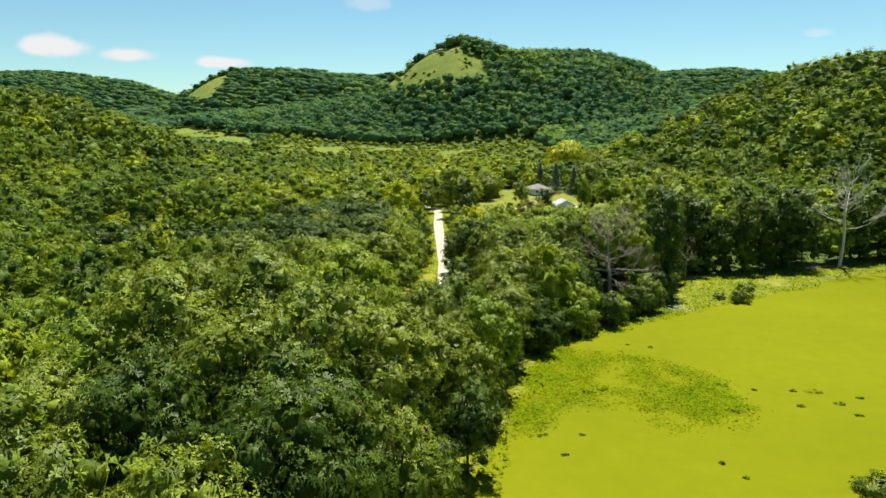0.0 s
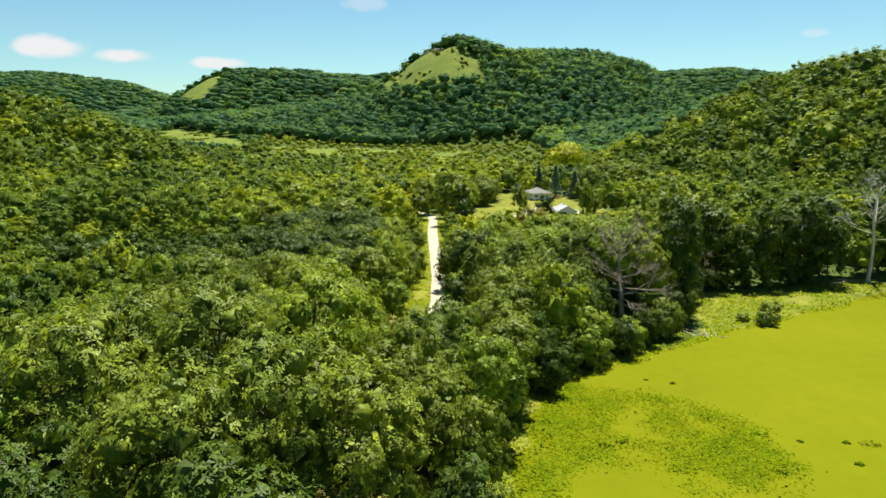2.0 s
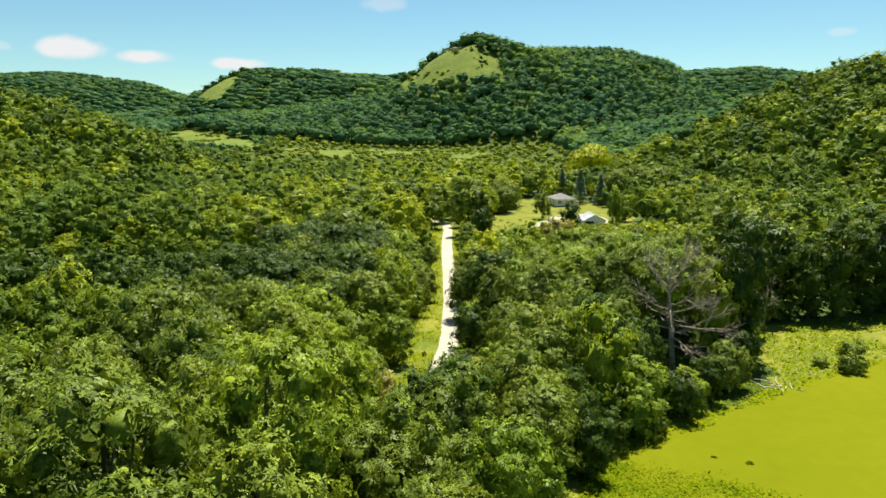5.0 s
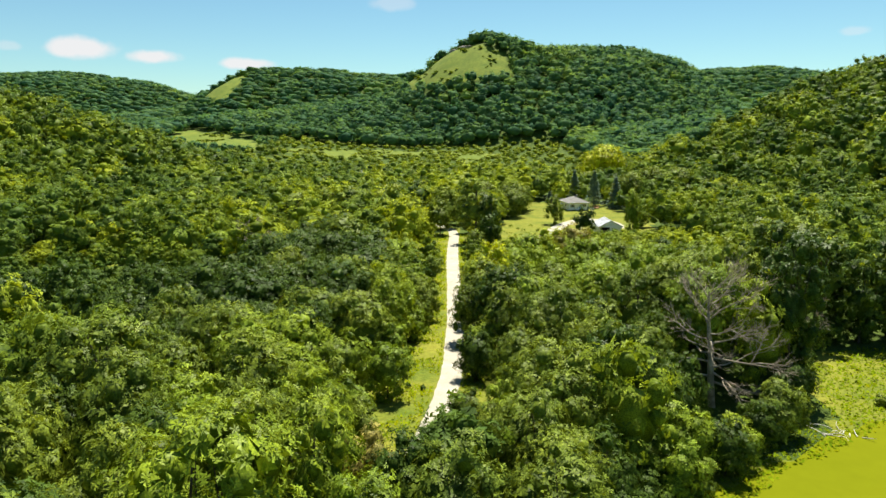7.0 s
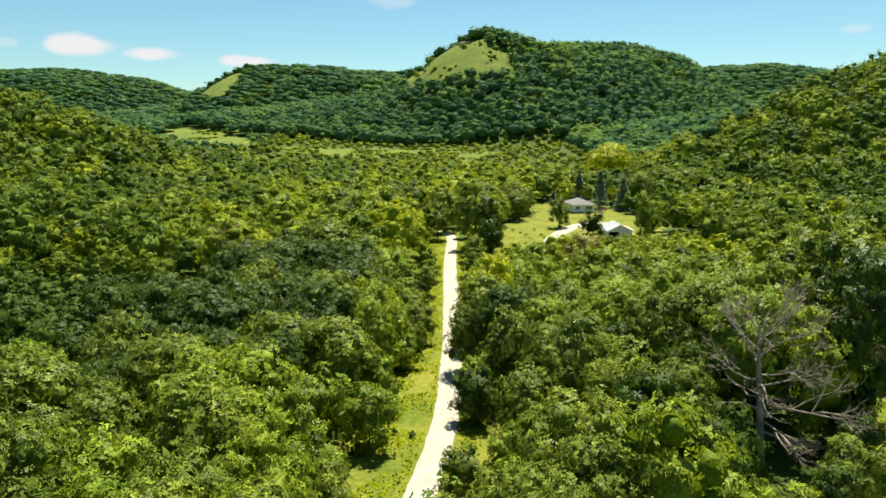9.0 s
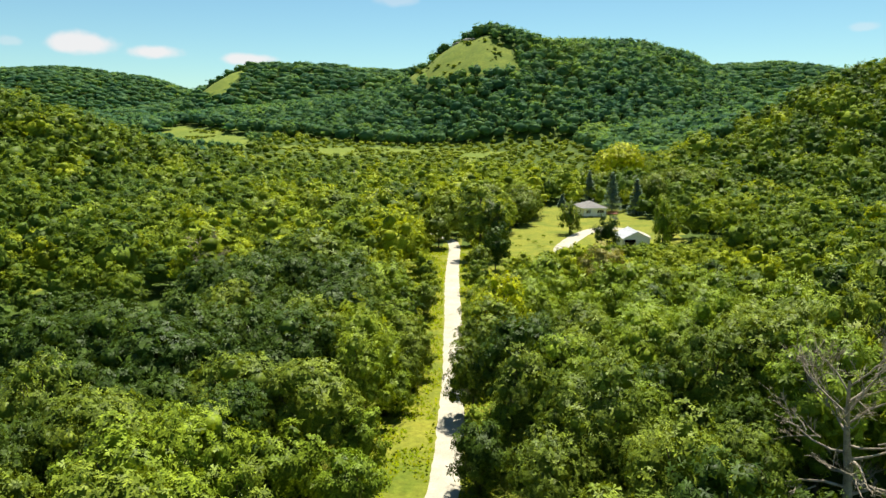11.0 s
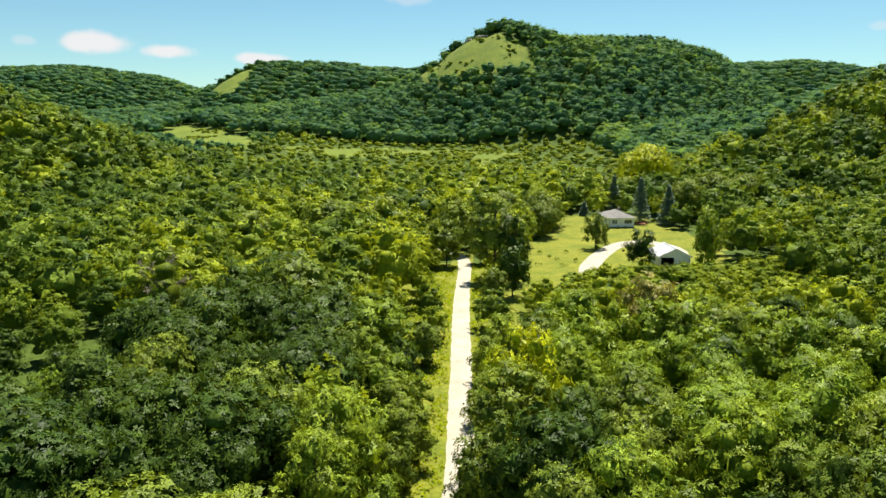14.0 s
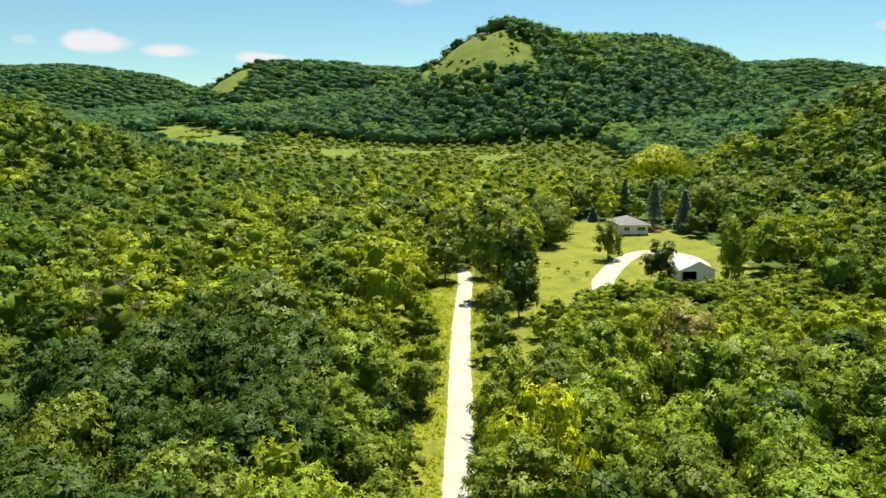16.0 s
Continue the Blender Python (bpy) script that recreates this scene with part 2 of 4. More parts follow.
tagged(new("ground", gm), "grassy valley floor rising into wooded hills", "ground", kind="structure")

wx, wy = np.arange(-4, 180, 4.0), np.arange(-42, 170, 4.0)
X, Y = np.meshgrid(wx, wy)
idx = np.arange(X.size).reshape(X.shape)
wf = np.stack([idx[:-1, :-1], idx[:-1, 1:], idx[1:, 1:], idx[1:, :-1]], -1).reshape(-1, 4)
keep = [f for f in wf if pond_depth(X.ravel()[f], Y.ravel()[f]).max() > -3]
tagged(new("water", quads("water", np.stack([X, Y, 0 * X - 0.02], -1).reshape(-1, 3), np.array(keep), DUCKWEED)),
       "still pond covered with yellow-green duckweed", "pond", kind="structure")


# ---------------------------------------------------------------- road and drive
def strip(name, line, width, material, label, category, lift=0.05, ragged=0.07):
    """A ribbon along (x, y) corners, laid on the land, with a cambered middle and ragged edges."""
    p = np.array(line, float)
    d = np.concatenate([[0], np.cumsum(np.hypot(*np.diff(p, axis=0).T))])
    s = np.arange(0, d[-1], 1.0)
    c = np.stack([np.interp(s, d, p[:, 0]), np.interp(s, d, p[:, 1])], 1)
    for _ in range(12):
        c[1:-1] = (c[:-2] + 2 * c[1:-1] + c[2:]) / 4
    t = np.gradient(c, axis=0)
    t /= np.linalg.norm(t, axis=1)[:, None]
    n = np.stack([t[:, 1], -t[:, 0]], 1)
    rows = []
    rr = np.random.RandomState(5)
    for k, (u, up) in enumerate(((-0.5, -0.06), (-0.38, 0.03), (-0.2, 0.0), (0, 0.05), (0.2, 0.0), (0.38, 0.03), (0.5, -0.06))):
        off = u * width + (rr.normal(0, ragged, len(c)) if abs(u) > 0.45 else 0)
        q = c + n * np.reshape(off, (-1, 1))
        rows.append(np.column_stack([q, land(q[:, 0], q[:, 1]) + lift + up]))
    v = np.stack(rows, 1)
    i = np.arange(v.shape[0] * v.shape[1]).reshape(v.shape[:2])
    f = np.stack([i[:-1, :-1], i[:-1, 1:], i[1:, 1:], i[1:, :-1]], -1).reshape(-1, 4)
    ob = new(name, quads(name, v.reshape(-1, 3), f, material))
    return tagged(ob, label, category, kind="structure")


ROAD = [(-22, -60), (-13, 60), (-6, 96), (-2.8, 112), (-0.6, 128), (0.4, 140), (0.4, 165), (-0.4, 192), (-1.2, 215), (-1.6, 235), (-1.7, 262), (-2.6, 272), (-8, 284), (-18, 292), (-32, 297), (-60, 302)]
DRIVE = [(25.4, 254), (26.4, 262), (31, 276), (36, 288), (42, 297), (48, 298), (52, 290), (52, 280), (48, 271)]


def road_x(y):
    xs, ys = zip(*ROAD)
    return np.interp(y, ys, xs)


strip("road", ROAD, 3.0, GRAVEL, "pale gravel lane running straight through woods", "road")
strip("drive_road", DRIVE, 4.6, GRAVEL, "pale gravel drive curving to house and garage", "driveway")

# ---------------------------------------------------------------- plants
def leaves(rng, lobes, count, size, low=-0.45, spread=0.5, blades=6, foot=None):
    """Sprays of leaf blades over the outside of the lobes (x, y, z, r): each spray fans out from one twig end. foot: heights between which the leafage thickens upwards."""
    lobes = np.asarray(lobes, float)
    want = max(4, count // blades)
    w = lobes[:, 3] ** 2
    tries = want * 4
    pick = rng.choice(len(lobes), tries, p=w / w.sum())
    d = rng.normal(size=(tries, 3))
    d /= np.linalg.norm(d, axis=1)[:, None]
    d[:, 2] = np.where(d[:, 2] < low, -d[:, 2], d[:, 2])
    p = lobes[pick, :3] + d * lobes[pick, 3:] * (1.12 - 0.34 * rng.uniform(0, 1, (tries, 1)) ** 1.7)
    hidden = np.zeros(tries, bool)
    for k, (x, y, z, q) in enumerate(lobes):
        hidden |= (np.linalg.norm(p - (x, y, z), axis=1) < 0.84 * q) & (pick != k)
    if foot is not None:
        hidden |= rng.uniform(0, 1, tries) > 0.65 + 0.35 * smooth(foot[0], foot[1], p[:, 2])
    ok = np.flatnonzero(~hidden)[:want]
    p, d = p[ok], d[ok]
    mid = lobes[:, :3].mean(0)
    out = p - mid
    out /= np.linalg.norm(out, axis=1)[:, None] + 1e-6
    n = d * 0.55 + out * 0.5 + rng.normal(size=p.shape) * spread * 0.62 + (0, 0, 0.14)
    n /= np.linalg.norm(n, axis=1)[:, None]
    face = d * 0.6 + out * 0.6
    face /= np.linalg.norm(face, axis=1)[:, None] + 1e-6
    return sprays(rng, p, n, size, blades, (0.2, 0.33), (-0.45, 0.3), face)


def sprays(rng, p, n, size, blades, half, fall, out):
    """Fans of leaf blades: each spreads from a twig end p, square to n, and catches the light as part of the rounded bough that faces out."""
    t = np.cross(n, rng.normal(size=p.shape))
    t /= np.linalg.norm(t, axis=1)[:, None]
    b = np.cross(n, t)
    rows, m = [p], len(p)
    for k in range(blades):
        g = 2 * math.pi * k / blades + rng.uniform(-0.35, 0.35, (m, 1))
        long = size * rng.uniform(0.65, 1.3, (m, 1))
        wide = rng.uniform(half[0], half[1], (m, 1))
        drop = n * rng.uniform(fall[0], fall[1], (m, 1))
        for turn, cut in ((-wide, rng.uniform(0.7, 1.0, (m, 1))), (wide, rng.uniform(0.85, 1.1, (m, 1)))):
            rows.append(p + (t * np.cos(g + turn) + b * np.sin(g + turn) + drop + rng.normal(size=p.shape) * 0.1) * long * cut)
    v = np.stack(rows, 1).reshape(-1, 3)
    one = np.array([(0, 1 + 2 * k, 2 + 2 * k) for k in range(blades)])
    face = np.repeat(out * 0.8 + n * 0.45, 1 + 2 * blades, 0) + rng.normal(size=v.shape) * 0.12
    return v, (np.arange(m)[:, None, None] * (1 + 2 * blades) + one).reshape(-1, 3), face / np.linalg.norm(face, axis=1)[:, None]


def inner_leaves(rng, lobes, each, size, depth=0.55):
    """The shaded leafage inside the boughs: each sprays a lobe, size in parts of its radius."""
    lobes = np.repeat(np.asarray(lobes, float), each, 0)
    d = rng.normal(size=(len(lobes), 3)) + (0, 0, 0.35)
    d /= np.linalg.norm(d, axis=1)[:, None]
    p = lobes[:, :3] + d * lobes[:, 3:] * depth * rng.uniform(0.75, 1.15, (len(lobes), 1))
    n = d + rng.normal(size=d.shape) * 0.25
    n /= np.linalg.norm(n, axis=1)[:, None]
    return sprays(rng, p, n, lobes[:, 3:] * size, 5, (0.36, 0.52), (-0.5, 0.05), d)


GOLDEN = (1 + 5 ** 0.5) / 2
ICO_V = np.array([(-1, GOLDEN, 0), (1, GOLDEN, 0), (-1, -GOLDEN, 0), (1, -GOLDEN, 0), (0, -1, GOLDEN), (0, 1, GOLDEN), (0, -1, -GOLDEN), (0, 1, -GOLDEN), (GOLDEN, 0, -1), (GOLDEN, 0, 1), (-GOLDEN, 0, -1), (-GOLDEN, 0, 1)]) / math.hypot(1, GOLDEN)
ICO_F = np.array([(0, 11, 5), (0, 5, 1), (0, 1, 7), (0, 7, 10), (0, 10, 11), (1, 5, 9), (5, 11, 4), (11, 10, 2), (10, 7, 6), (7, 1, 8), (3, 9, 4), (3, 4, 2), (3, 2, 6), (3, 6, 8), (3, 8, 9), (4, 9, 5), (2, 4, 11), (6, 2, 10), (8, 6, 7), (9, 8, 1)])


def blocking_hearts(rng, lobes, shrink):
    """Solid uneven lumps added well inside the leaves of the boughs to block light."""
    lobes = np.asarray(lobes, float).reshape(-1, 4)
    n = len(lobes)
    v = ICO_V[None] * (lobes[:, 3] * shrink)[:, None, None] * rng.uniform(0.7, 1.15, (n, 12, 1)) + lobes[:, None, :3]
    return v.reshape(-1, 3), (ICO_F[None] + 12 * np.arange(n)[:, None, None]).reshape(-1, 3), np.tile(ICO_V, (n, 1))


def joined(*pieces):
    starts = np.cumsum([0] + [len(p[0]) for p in pieces])
    return np.concatenate([p[0] for p in pieces]), np.concatenate([p[1] + k for p, k in zip(pieces, starts)]), np.concatenate([p[2] for p in pieces])


def lobes_of(rng, high, wide, count, low=0.34, puffs=3.0, bough=(0.25, 0.42)):
    """Lobes of a domed crown: high is its top, wide its radius. The first is its heart, the next count are its boughs, the rest their tufts."""
    base = high * low
    semi = (high - base) * 0.58
    mid = high - semi
    out = [(0, 0, mid + 0.05 * semi, min(wide, semi) * 0.72)]
    skew = rng.normal(size=2) * 0.10 * wide
    for k in range(count):
        u = 1 - (1.55 if low > 0.05 else 1.9) * (k + 0.5) / count
        a = k * 2.4 + rng.uniform(-0.4, 0.4)
        r = wide * rng.uniform(*bough)
        ring = math.sqrt(max(0.0, 1 - u * u)) * (wide - 0.75 * r) * rng.uniform(0.82, 1.12)
        z = mid + u * (semi - 0.8 * r) * rng.uniform(0.86, 1.1)
        out.append((ring * math.cos(a) + skew[0] * u, ring * math.sin(a) + skew[1] * u, z, r))
    for k in range(int(count * puffs)):
        x, y, z, r = out[1 + k % count]
        d = rng.normal(size=3) * 0.75 + (1.2 * x / wide, 1.2 * y / wide, 0.7 * (z - mid) / semi + 0.35)
        d /= np.linalg.norm(d)
        out.append((x + d[0] * r * 0.9, y + d[1] * r * 0.9, z + d[2] * r * 0.9, r * rng.uniform(0.28, 0.5)))
    return out


def limb(v, f, a, b, r0, r1, sides=6, bend=0.0, rng=None, steps=4):
    """Adds one tapered, slightly bent branch to the lists v and f."""
    a, b = np.array(a, float), np.array(b, float)
    ax = (b - a) / np.linalg.norm(b - a)
    u = np.cross(ax, (0.3, 0.9, 0.2))
    u /= np.linalg.norm(u)
    w = np.cross(ax, u)
    off = (rng.normal(size=3) if rng is not None else np.zeros(3)) * bend * np.linalg.norm(b - a)
    first = len(v)
    for k in range(steps + 1):
        s = k / steps
        c = a + (b - a) * s + off * math.sin(math.pi * s)
        r = r0 + (r1 - r0) * s
        for j in range(sides):
            g = 2 * math.pi * j / sides
            v.append(c + r * (u * math.cos(g) + w * math.sin(g)))
    for k in range(steps):
        for j in range(sides):
            i0, i1 = first + k * sides + j, first + k * sides + (j + 1) % sides
            f.append((i0, i1, i1 + sides, i0 + sides))


def trunk_mesh(rng, high, lobes, thick, material=BARK):
    v, f = [], []
    limb(v, f, (0, 0, -0.6), (0, 0, high * 0.55), thick, thick * 0.55, 7, 0.02, rng)
    limb(v, f, (0, 0, high * 0.53), (rng.normal() * 0.4, rng.normal() * 0.4, high * 0.85), thick * 0.55, 0.05, 5, 0.04, rng, 3)
    for x, y, z, r in lobes[1:7]:
        limb(v, f, (0, 0, high * rng.uniform(0.25, 0.5)), (x, y, z), thick * 0.35, 0.05, 4, 0.06, rng, 2)
    return quads("trunk", v, f, material)


def crown_mesh(rng, lobes, boughs, count, size, foot, material=LEAF_MID, inner=(9, 0.5)):
    v, f, n = joined(leaves(rng, lobes, count, size, foot=foot), inner_leaves(rng, lobes[1:1 + boughs], *inner), blocking_hearts(rng, lobes[:1], 0.84), blocking_hearts(rng, lobes[1:1 + boughs], 0.56))
    return quads("crown", v, f, material, None, n)


R = np.random.RandomState(11)
# name: (height, radius, boughs, crown foot)
SHAPES = {"broad": (14.0, 5.6, 22, 0.12), "round": (12.0, 4.8, 18, 0.06), "tall": (17.0, 4.4, 24, 0.08), "small": (7.5, 3.3, 12, 0.02), "bush": (3.6, 2.4, 8, 0.0), "dome": (15.0, 9.0, 30, 0.02), "giant": (19.5, 6.3, 30, 0.14), "dense": (8.0, 3.3, 13, 0.02)}
LEAF_LONG = (0.35, 0.5, 0.72)      # length of a leaf spray's blades, near, further off and far
KIT = {}
for key, (hi, wd, nl, lo) in SHAPES.items():
    for tier_ in range(3):
        for variant in range((4, 3, 2)[tier_]):
            lb = lobes_of(R, hi, wd, nl, lo)
            area = 6.3 * wd * wd + 1.5 * wd * hi * (1 - lo)
            long = LEAF_LONG[tier_]
            KIT[key, tier_, variant] = (trunk_mesh(R, hi, lb, 0.018 * hi), crown_mesh(R, lb, nl, int(area * (1.0 if lo < 0.05 else 0.58) / (0.25 * long * long)), long, (hi * (lo + 0.05), hi * (lo + 0.5)) if lo > 0.05 else None, inner=((6, 0.45), (5, 0.48), (3, 0.6))[tier_]))


def plant(x, y, key, high, wide, leaf, label, level=0, category="tree", group="woodland trees by the lane", turn=None, name="tree", pick=None):
    """One tree: its shape from the kit, its height and crown radius in metres."""
    trunk, crown = KIT[key, level, R.randint((4, 3, 2)[level]) if pick is None else pick]
    hi, wd = SHAPES[key][:2]
    ob = new(name)
    ob.matrix_basis = pose(x, y, land_at(x, y) - 0.05, 0, 0, R.uniform(0, 360) if turn is None else turn) @ Matrix.Diagonal((wide / wd, wide / wd, high / hi, 1))
    tagged(ob, label, category, group)
    linked("trunk", trunk, ob)
    c = linked("crown", crown, ob)
    c.material_slots[0].link, c.material_slots[0].material = "OBJECT", leaf
    SPOTS.append((x, y, max(3.0, wide * 0.95)))
    return ob


def inside(x, y, poly):
    c = np.zeros(np.shape(x), bool)
    for (x0, y0), (x1, y1) in zip(poly, poly[1:] + poly[:1]):
        c ^= ((y0 > y) != (y1 > y)) & (x < (x1 - x0) * (y - y0) / (y1 - y0 + 1e-9) + x0)
    return c


LAWN = [(8, 228), (13, 258), (12, 285), (22, 312), (28, 345), (58, 348), (62, 318), (66, 292), (58, 258), (40, 254), (30, 256), (20, 246), (15, 232)]
MEADOWS = [
    [(-70, 792), (-64, 826), (-36, 846), (-20, 852), (-4, 856), (2, 842), (10, 815), (32, 800), (42, 776), (48, 742), (20, 728), (-13, 740), (-44, 762)],
    [(-482, 1335), (-450, 1380), (-405, 1385), (-380, 1235), (-420, 1222), (-472, 1312)],
    [(216, 845), (228, 852), (234, 812), (222, 806)],
    [(-262, 690), (-205, 668), (-158, 590), (-150, 540), (-182, 520), (-222, 590)],
    [(-132, 560), (-112, 596), (-67, 616), (8, 608), (28, 586), (24, 545), (8, 530), (-30, 565), (-62, 555), (-96, 548)],
    [(124, 440), (126, 462), (140, 462), (138, 438)],
]
BRUSH = [(-122, 262), (-110, 272), (-99, 250), (-91, 225), (-82, 204), (-98, 206)]


def free(x, y):
    """Where a wild tree may stand."""
    x, y = np.asarray(x, float), np.asarray(y, float)
    off = x - road_x(y)
    left = np.interp(y, (0, 100, 114, 120, 140, 150, 300, 330), (1.8, 2.0, 5.0, 6.4, 5.0, 4.0, 3.6, 0))
    right = np.interp(y, (0, 110, 120, 300, 330), (1.8, 2.4, 3.2, 3.2, 0))
    bank = np.where(x > 80, -9.0, np.where(x > 26, -5.5, -3.8))
    ok = (pond_depth(x, y) < bank) & ~((off > -left) & (off < right) & (y < 330)) & ~inside(x, y, LAWN) & ~((x > 44) & (x < 82) & (y < 151)) & ((x - 30.5) ** 2 + (y - 125) ** 2 > 60) & ((x - 88) ** 2 + (y - 153) ** 2 > 64) & ((x - 27) ** 2 + (y - 257) ** 2 > 30)
    far = y > 420
    mx, my = x + np.where(far, 7 * waves(x, y, 7, 2.0), 0), y + np.where(far, 12 * waves(x, y, 9, 6.0), 0)
    for m in MEADOWS + [BRUSH]:
        ok &= ~inside(mx, my, m)
    return ok


# around the dead tree the dark undergrowth colour stands in for shaded ground
gm.polygons.foreach_set("material_index", np.where(free(GROUND_XY[:, 0], GROUND_XY[:, 1]) & ((np.abs(GROUND_XY[:, 0] - road_x(GROUND_XY[:, 1])) > 13) | (GROUND_XY[:, 1] < 98) | (GROUND_XY[:, 1] > 262)) | (np.hypot(GROUND_XY[:, 0] - 32, GROUND_XY[:, 1] - 127) < 12), 1, np.where(GROUND_XY[:, 1] > 420, 2, 0)).astype(np.int32))

SPOTS = []
MID, DARK, LIGHT, GOLD, OLIVE = (LEAF_MID, "mid-green"), (LEAF_DARK, "deep green"), (LEAF_LIGHT, "bright yellow-green"), (LEAF_GOLD, "golden yellow"), (LEAF_OLIVE, "tan olive")
# trees that stand out: place, shape, height, crown radius, leaf
TREES_BY_POND = [
    (12, 114, "broad", 13, 5.6, MID), (18, 118, "round", 13, 4.6, DARK), (23, 112, "small", 7, 3.6, LIGHT), (21, 106.5, "small", 6, 2.8, LIGHT), (13.5, 101.5, "round", 9, 3.4, DARK),
    (35, 120, "small", 5, 2.6, MID), (29, 114.5, "small", 5, 2.6, LIGHT), (26, 116, "small", 5, 2.4, LIGHT), (25, 121, "round", 9, 3.0, DARK), (42, 134, "tall", 21, 4.4, DARK),
    (45, 143, "tall", 20, 4.4, DARK), (46, 149, "tall", 22, 5.4, MID), (55, 160, "tall", 19, 5.4, MID), (37, 142, "tall", 19, 4.2, MID), (62, 154, "round", 13, 4.2, DARK),
    (68, 157, "tall", 18, 5.4, DARK), (76, 159, "tall", 19, 5.8, DARK), (84, 166, "tall", 19, 5.6, DARK), (81, 157, "round", 14, 4.2, DARK), (56, 156, "tall", 18, 5.0, DARK),
    (49, 152, "small", 8, 3.4, DARK), (98, 167, "tall", 18, 5.6, DARK), (107, 171, "tall", 18, 5.8, DARK),
]
BANK_SHRUBS = [(15.5, 96.5), (18.6, 101.5), (23.5, 106), (28.5, 110), (33.5, 115.5), (38, 119.5), (41, 125), (43.5, 129), (46, 135), (48.5, 140), (51.5, 146.5), (55, 150), (59, 152), (64, 153.5), (69.5, 153.8), (74.5, 155), (79, 156.5), (95, 163), (101, 165), (108, 166.5), (7.5, 79), (9.5, 86)]
TREES_BY_POND_TOO = [
    (22, 158, "broad", 12, 5.8, LIGHT), (26, 143, "broad", 14, 5.0, MID), (14, 135, "broad", 14, 5.4, MID), (33, 152, "broad", 14, 5.4, MID), (15, 155, "round", 11, 4.4, MID),
]
TREES_BEFORE_BEND = [
    (-19, 72, "giant", 20, 6.6, MID), (-12, 59, "giant", 19, 5.6, MID), (-25, 62, "giant", 20, 6.4, MID), (-9, 70, "tall", 17, 4.4, MID), (-29, 78, "giant", 17.5, 5.8, MID),
    (-19, 50, "round", 13, 3.2, LIGHT), (-5.5, 55, "round", 10, 4.0, OLIVE), (-11, 49, "round", 10, 3.6, DARK), (2.4, 62, "round", 9, 3.4, DARK), (3.2, 72, "round", 10, 3.6, MID),
    (-31, 52, "broad", 14, 5.2, MID), (5.5, 83, "broad", 12, 4.2, LIGHT), (1, 93, "round", 12, 4.6, MID), (-1, 80, "round", 12, 4.2, MID), (-4.5, 66, "round", 11, 3.6, DARK),
    (-1, 54, "small", 7, 3.0, DARK), (-9, 97, "round", 13, 3.9, LIGHT), (-31, 95, "broad", 14, 4.6, MID), (-19, 90, "broad", 14, 4.6, MID),
]
TREES_LEFT_OF_LANE = [
    (-34, 114, "broad", 15, 6.6, MID), (-27, 104, "broad", 14, 4.8, MID), (-13, 133, "small", 8, 3.6, LIGHT), (-12, 110, "round", 11, 3.8, LIGHT), (-6, 104, "small", 8, 2.6, OLIVE),
    (-30, 146, "broad", 13, 6.4, DARK), (-19, 140, "round", 12, 5.2, MID), (-17, 152, "broad", 13, 6.0, DARK), (-37, 152, "broad", 13, 6.2, DARK), (-22, 122, "round", 12, 4.8, LIGHT),
    (-14, 124, "small", 9, 3.6, MID), (-9, 164, "small", 8, 3.8, LIGHT),
]
TREES_RIGHT_OF_LANE = [
    (8.6, 92, "tall", 12, 3.8, MID), (0.5, 104, "round", 9, 3.6, DARK), (8, 104, "round", 11, 4.0, MID), (8, 149, "broad", 13, 5.0, DARK), (4.6, 163, "tall", 12, 4.0, MID),
    (2.8, 153, "round", 10, 3.2, MID), (3.4, 137, "small", 7, 2.8, DARK), (8, 143, "round", 11, 3.8, MID),
]
TREES_FURTHER_UP = [
    (3.2, 188, "small", 6, 2.6, MID), (2.6, 175, "small", 5, 2.2, MID), (6.6, 168.5, "round", 13, 3.8, GOLD), (-15, 167, "broad", 12, 5.4, DARK), (-18, 177, "broad", 13, 5.4, DARK),
    (-28, 171, "broad", 13, 5.2, DARK), (-8.5, 174, "round", 9, 4.3, LIGHT), (-33, 189, "round", 12, 5.0, DARK), (-12, 192, "round", 10, 5.4, LIGHT), (-24, 200, "broad", 13, 6.4, MID),
    (-28, 208, "broad", 13, 6.0, DARK), (-10, 182, "small", 7, 3.4, MID), (38, 194, "round", 9, 3.6, DARK), (43, 198, "tall", 10, 3.4, DARK), (25.5, 197, "round", 12.5, 4.6, OLIVE),
    (10, 198, "small", 7.5, 3.3, DARK), (5.2, 204, "small", 5, 2.6, LIGHT),
]
TREES_BY_HOUSE = [
    (4.4, 228, "round", 6.5, 2.8, MID), (4.6, 247, "tall", 18, 5.0, MID), (8.6, 245, "tall", 15, 3.6, DARK), (8.0, 233, "round", 10, 3.3, DARK), (-6.0, 261, "round", 11, 4.2, MID), (2.6, 264, "round", 8, 3.6, MID), (-4.5, 276, "broad", 13, 5.4, MID),
    (17, 304, "dome", 10, 6.4, MID), (9, 298, "dome", 10, 6.0, MID), (4, 285, "round", 11, 5.4, MID), (31.6, 286, "dense", 10, 3.3, MID), (38.0, 262, "dense", 9, 3.6, DARK),
    (52.2, 262, "dense", 14, 2.9, LIGHT), (59, 278, "dense", 7, 3.2, MID), (69, 338, "dome", 13, 7.0, MID), (80, 345, "dome", 14, 8.0, MID), (91, 352, "dome", 13, 7.0, MID),
    (68, 400, "dome", 20, 10.4, GOLD), (20, 318, "dome", 11, 7.0, MID), (8, 322, "dome", 11, 7.0, MID), (-34, 268, "broad", 14, 7.0, MID), (-47, 251, "broad", 13, 6.4, MID),
    (-24, 290, "broad", 13, 7.4, MID),
]


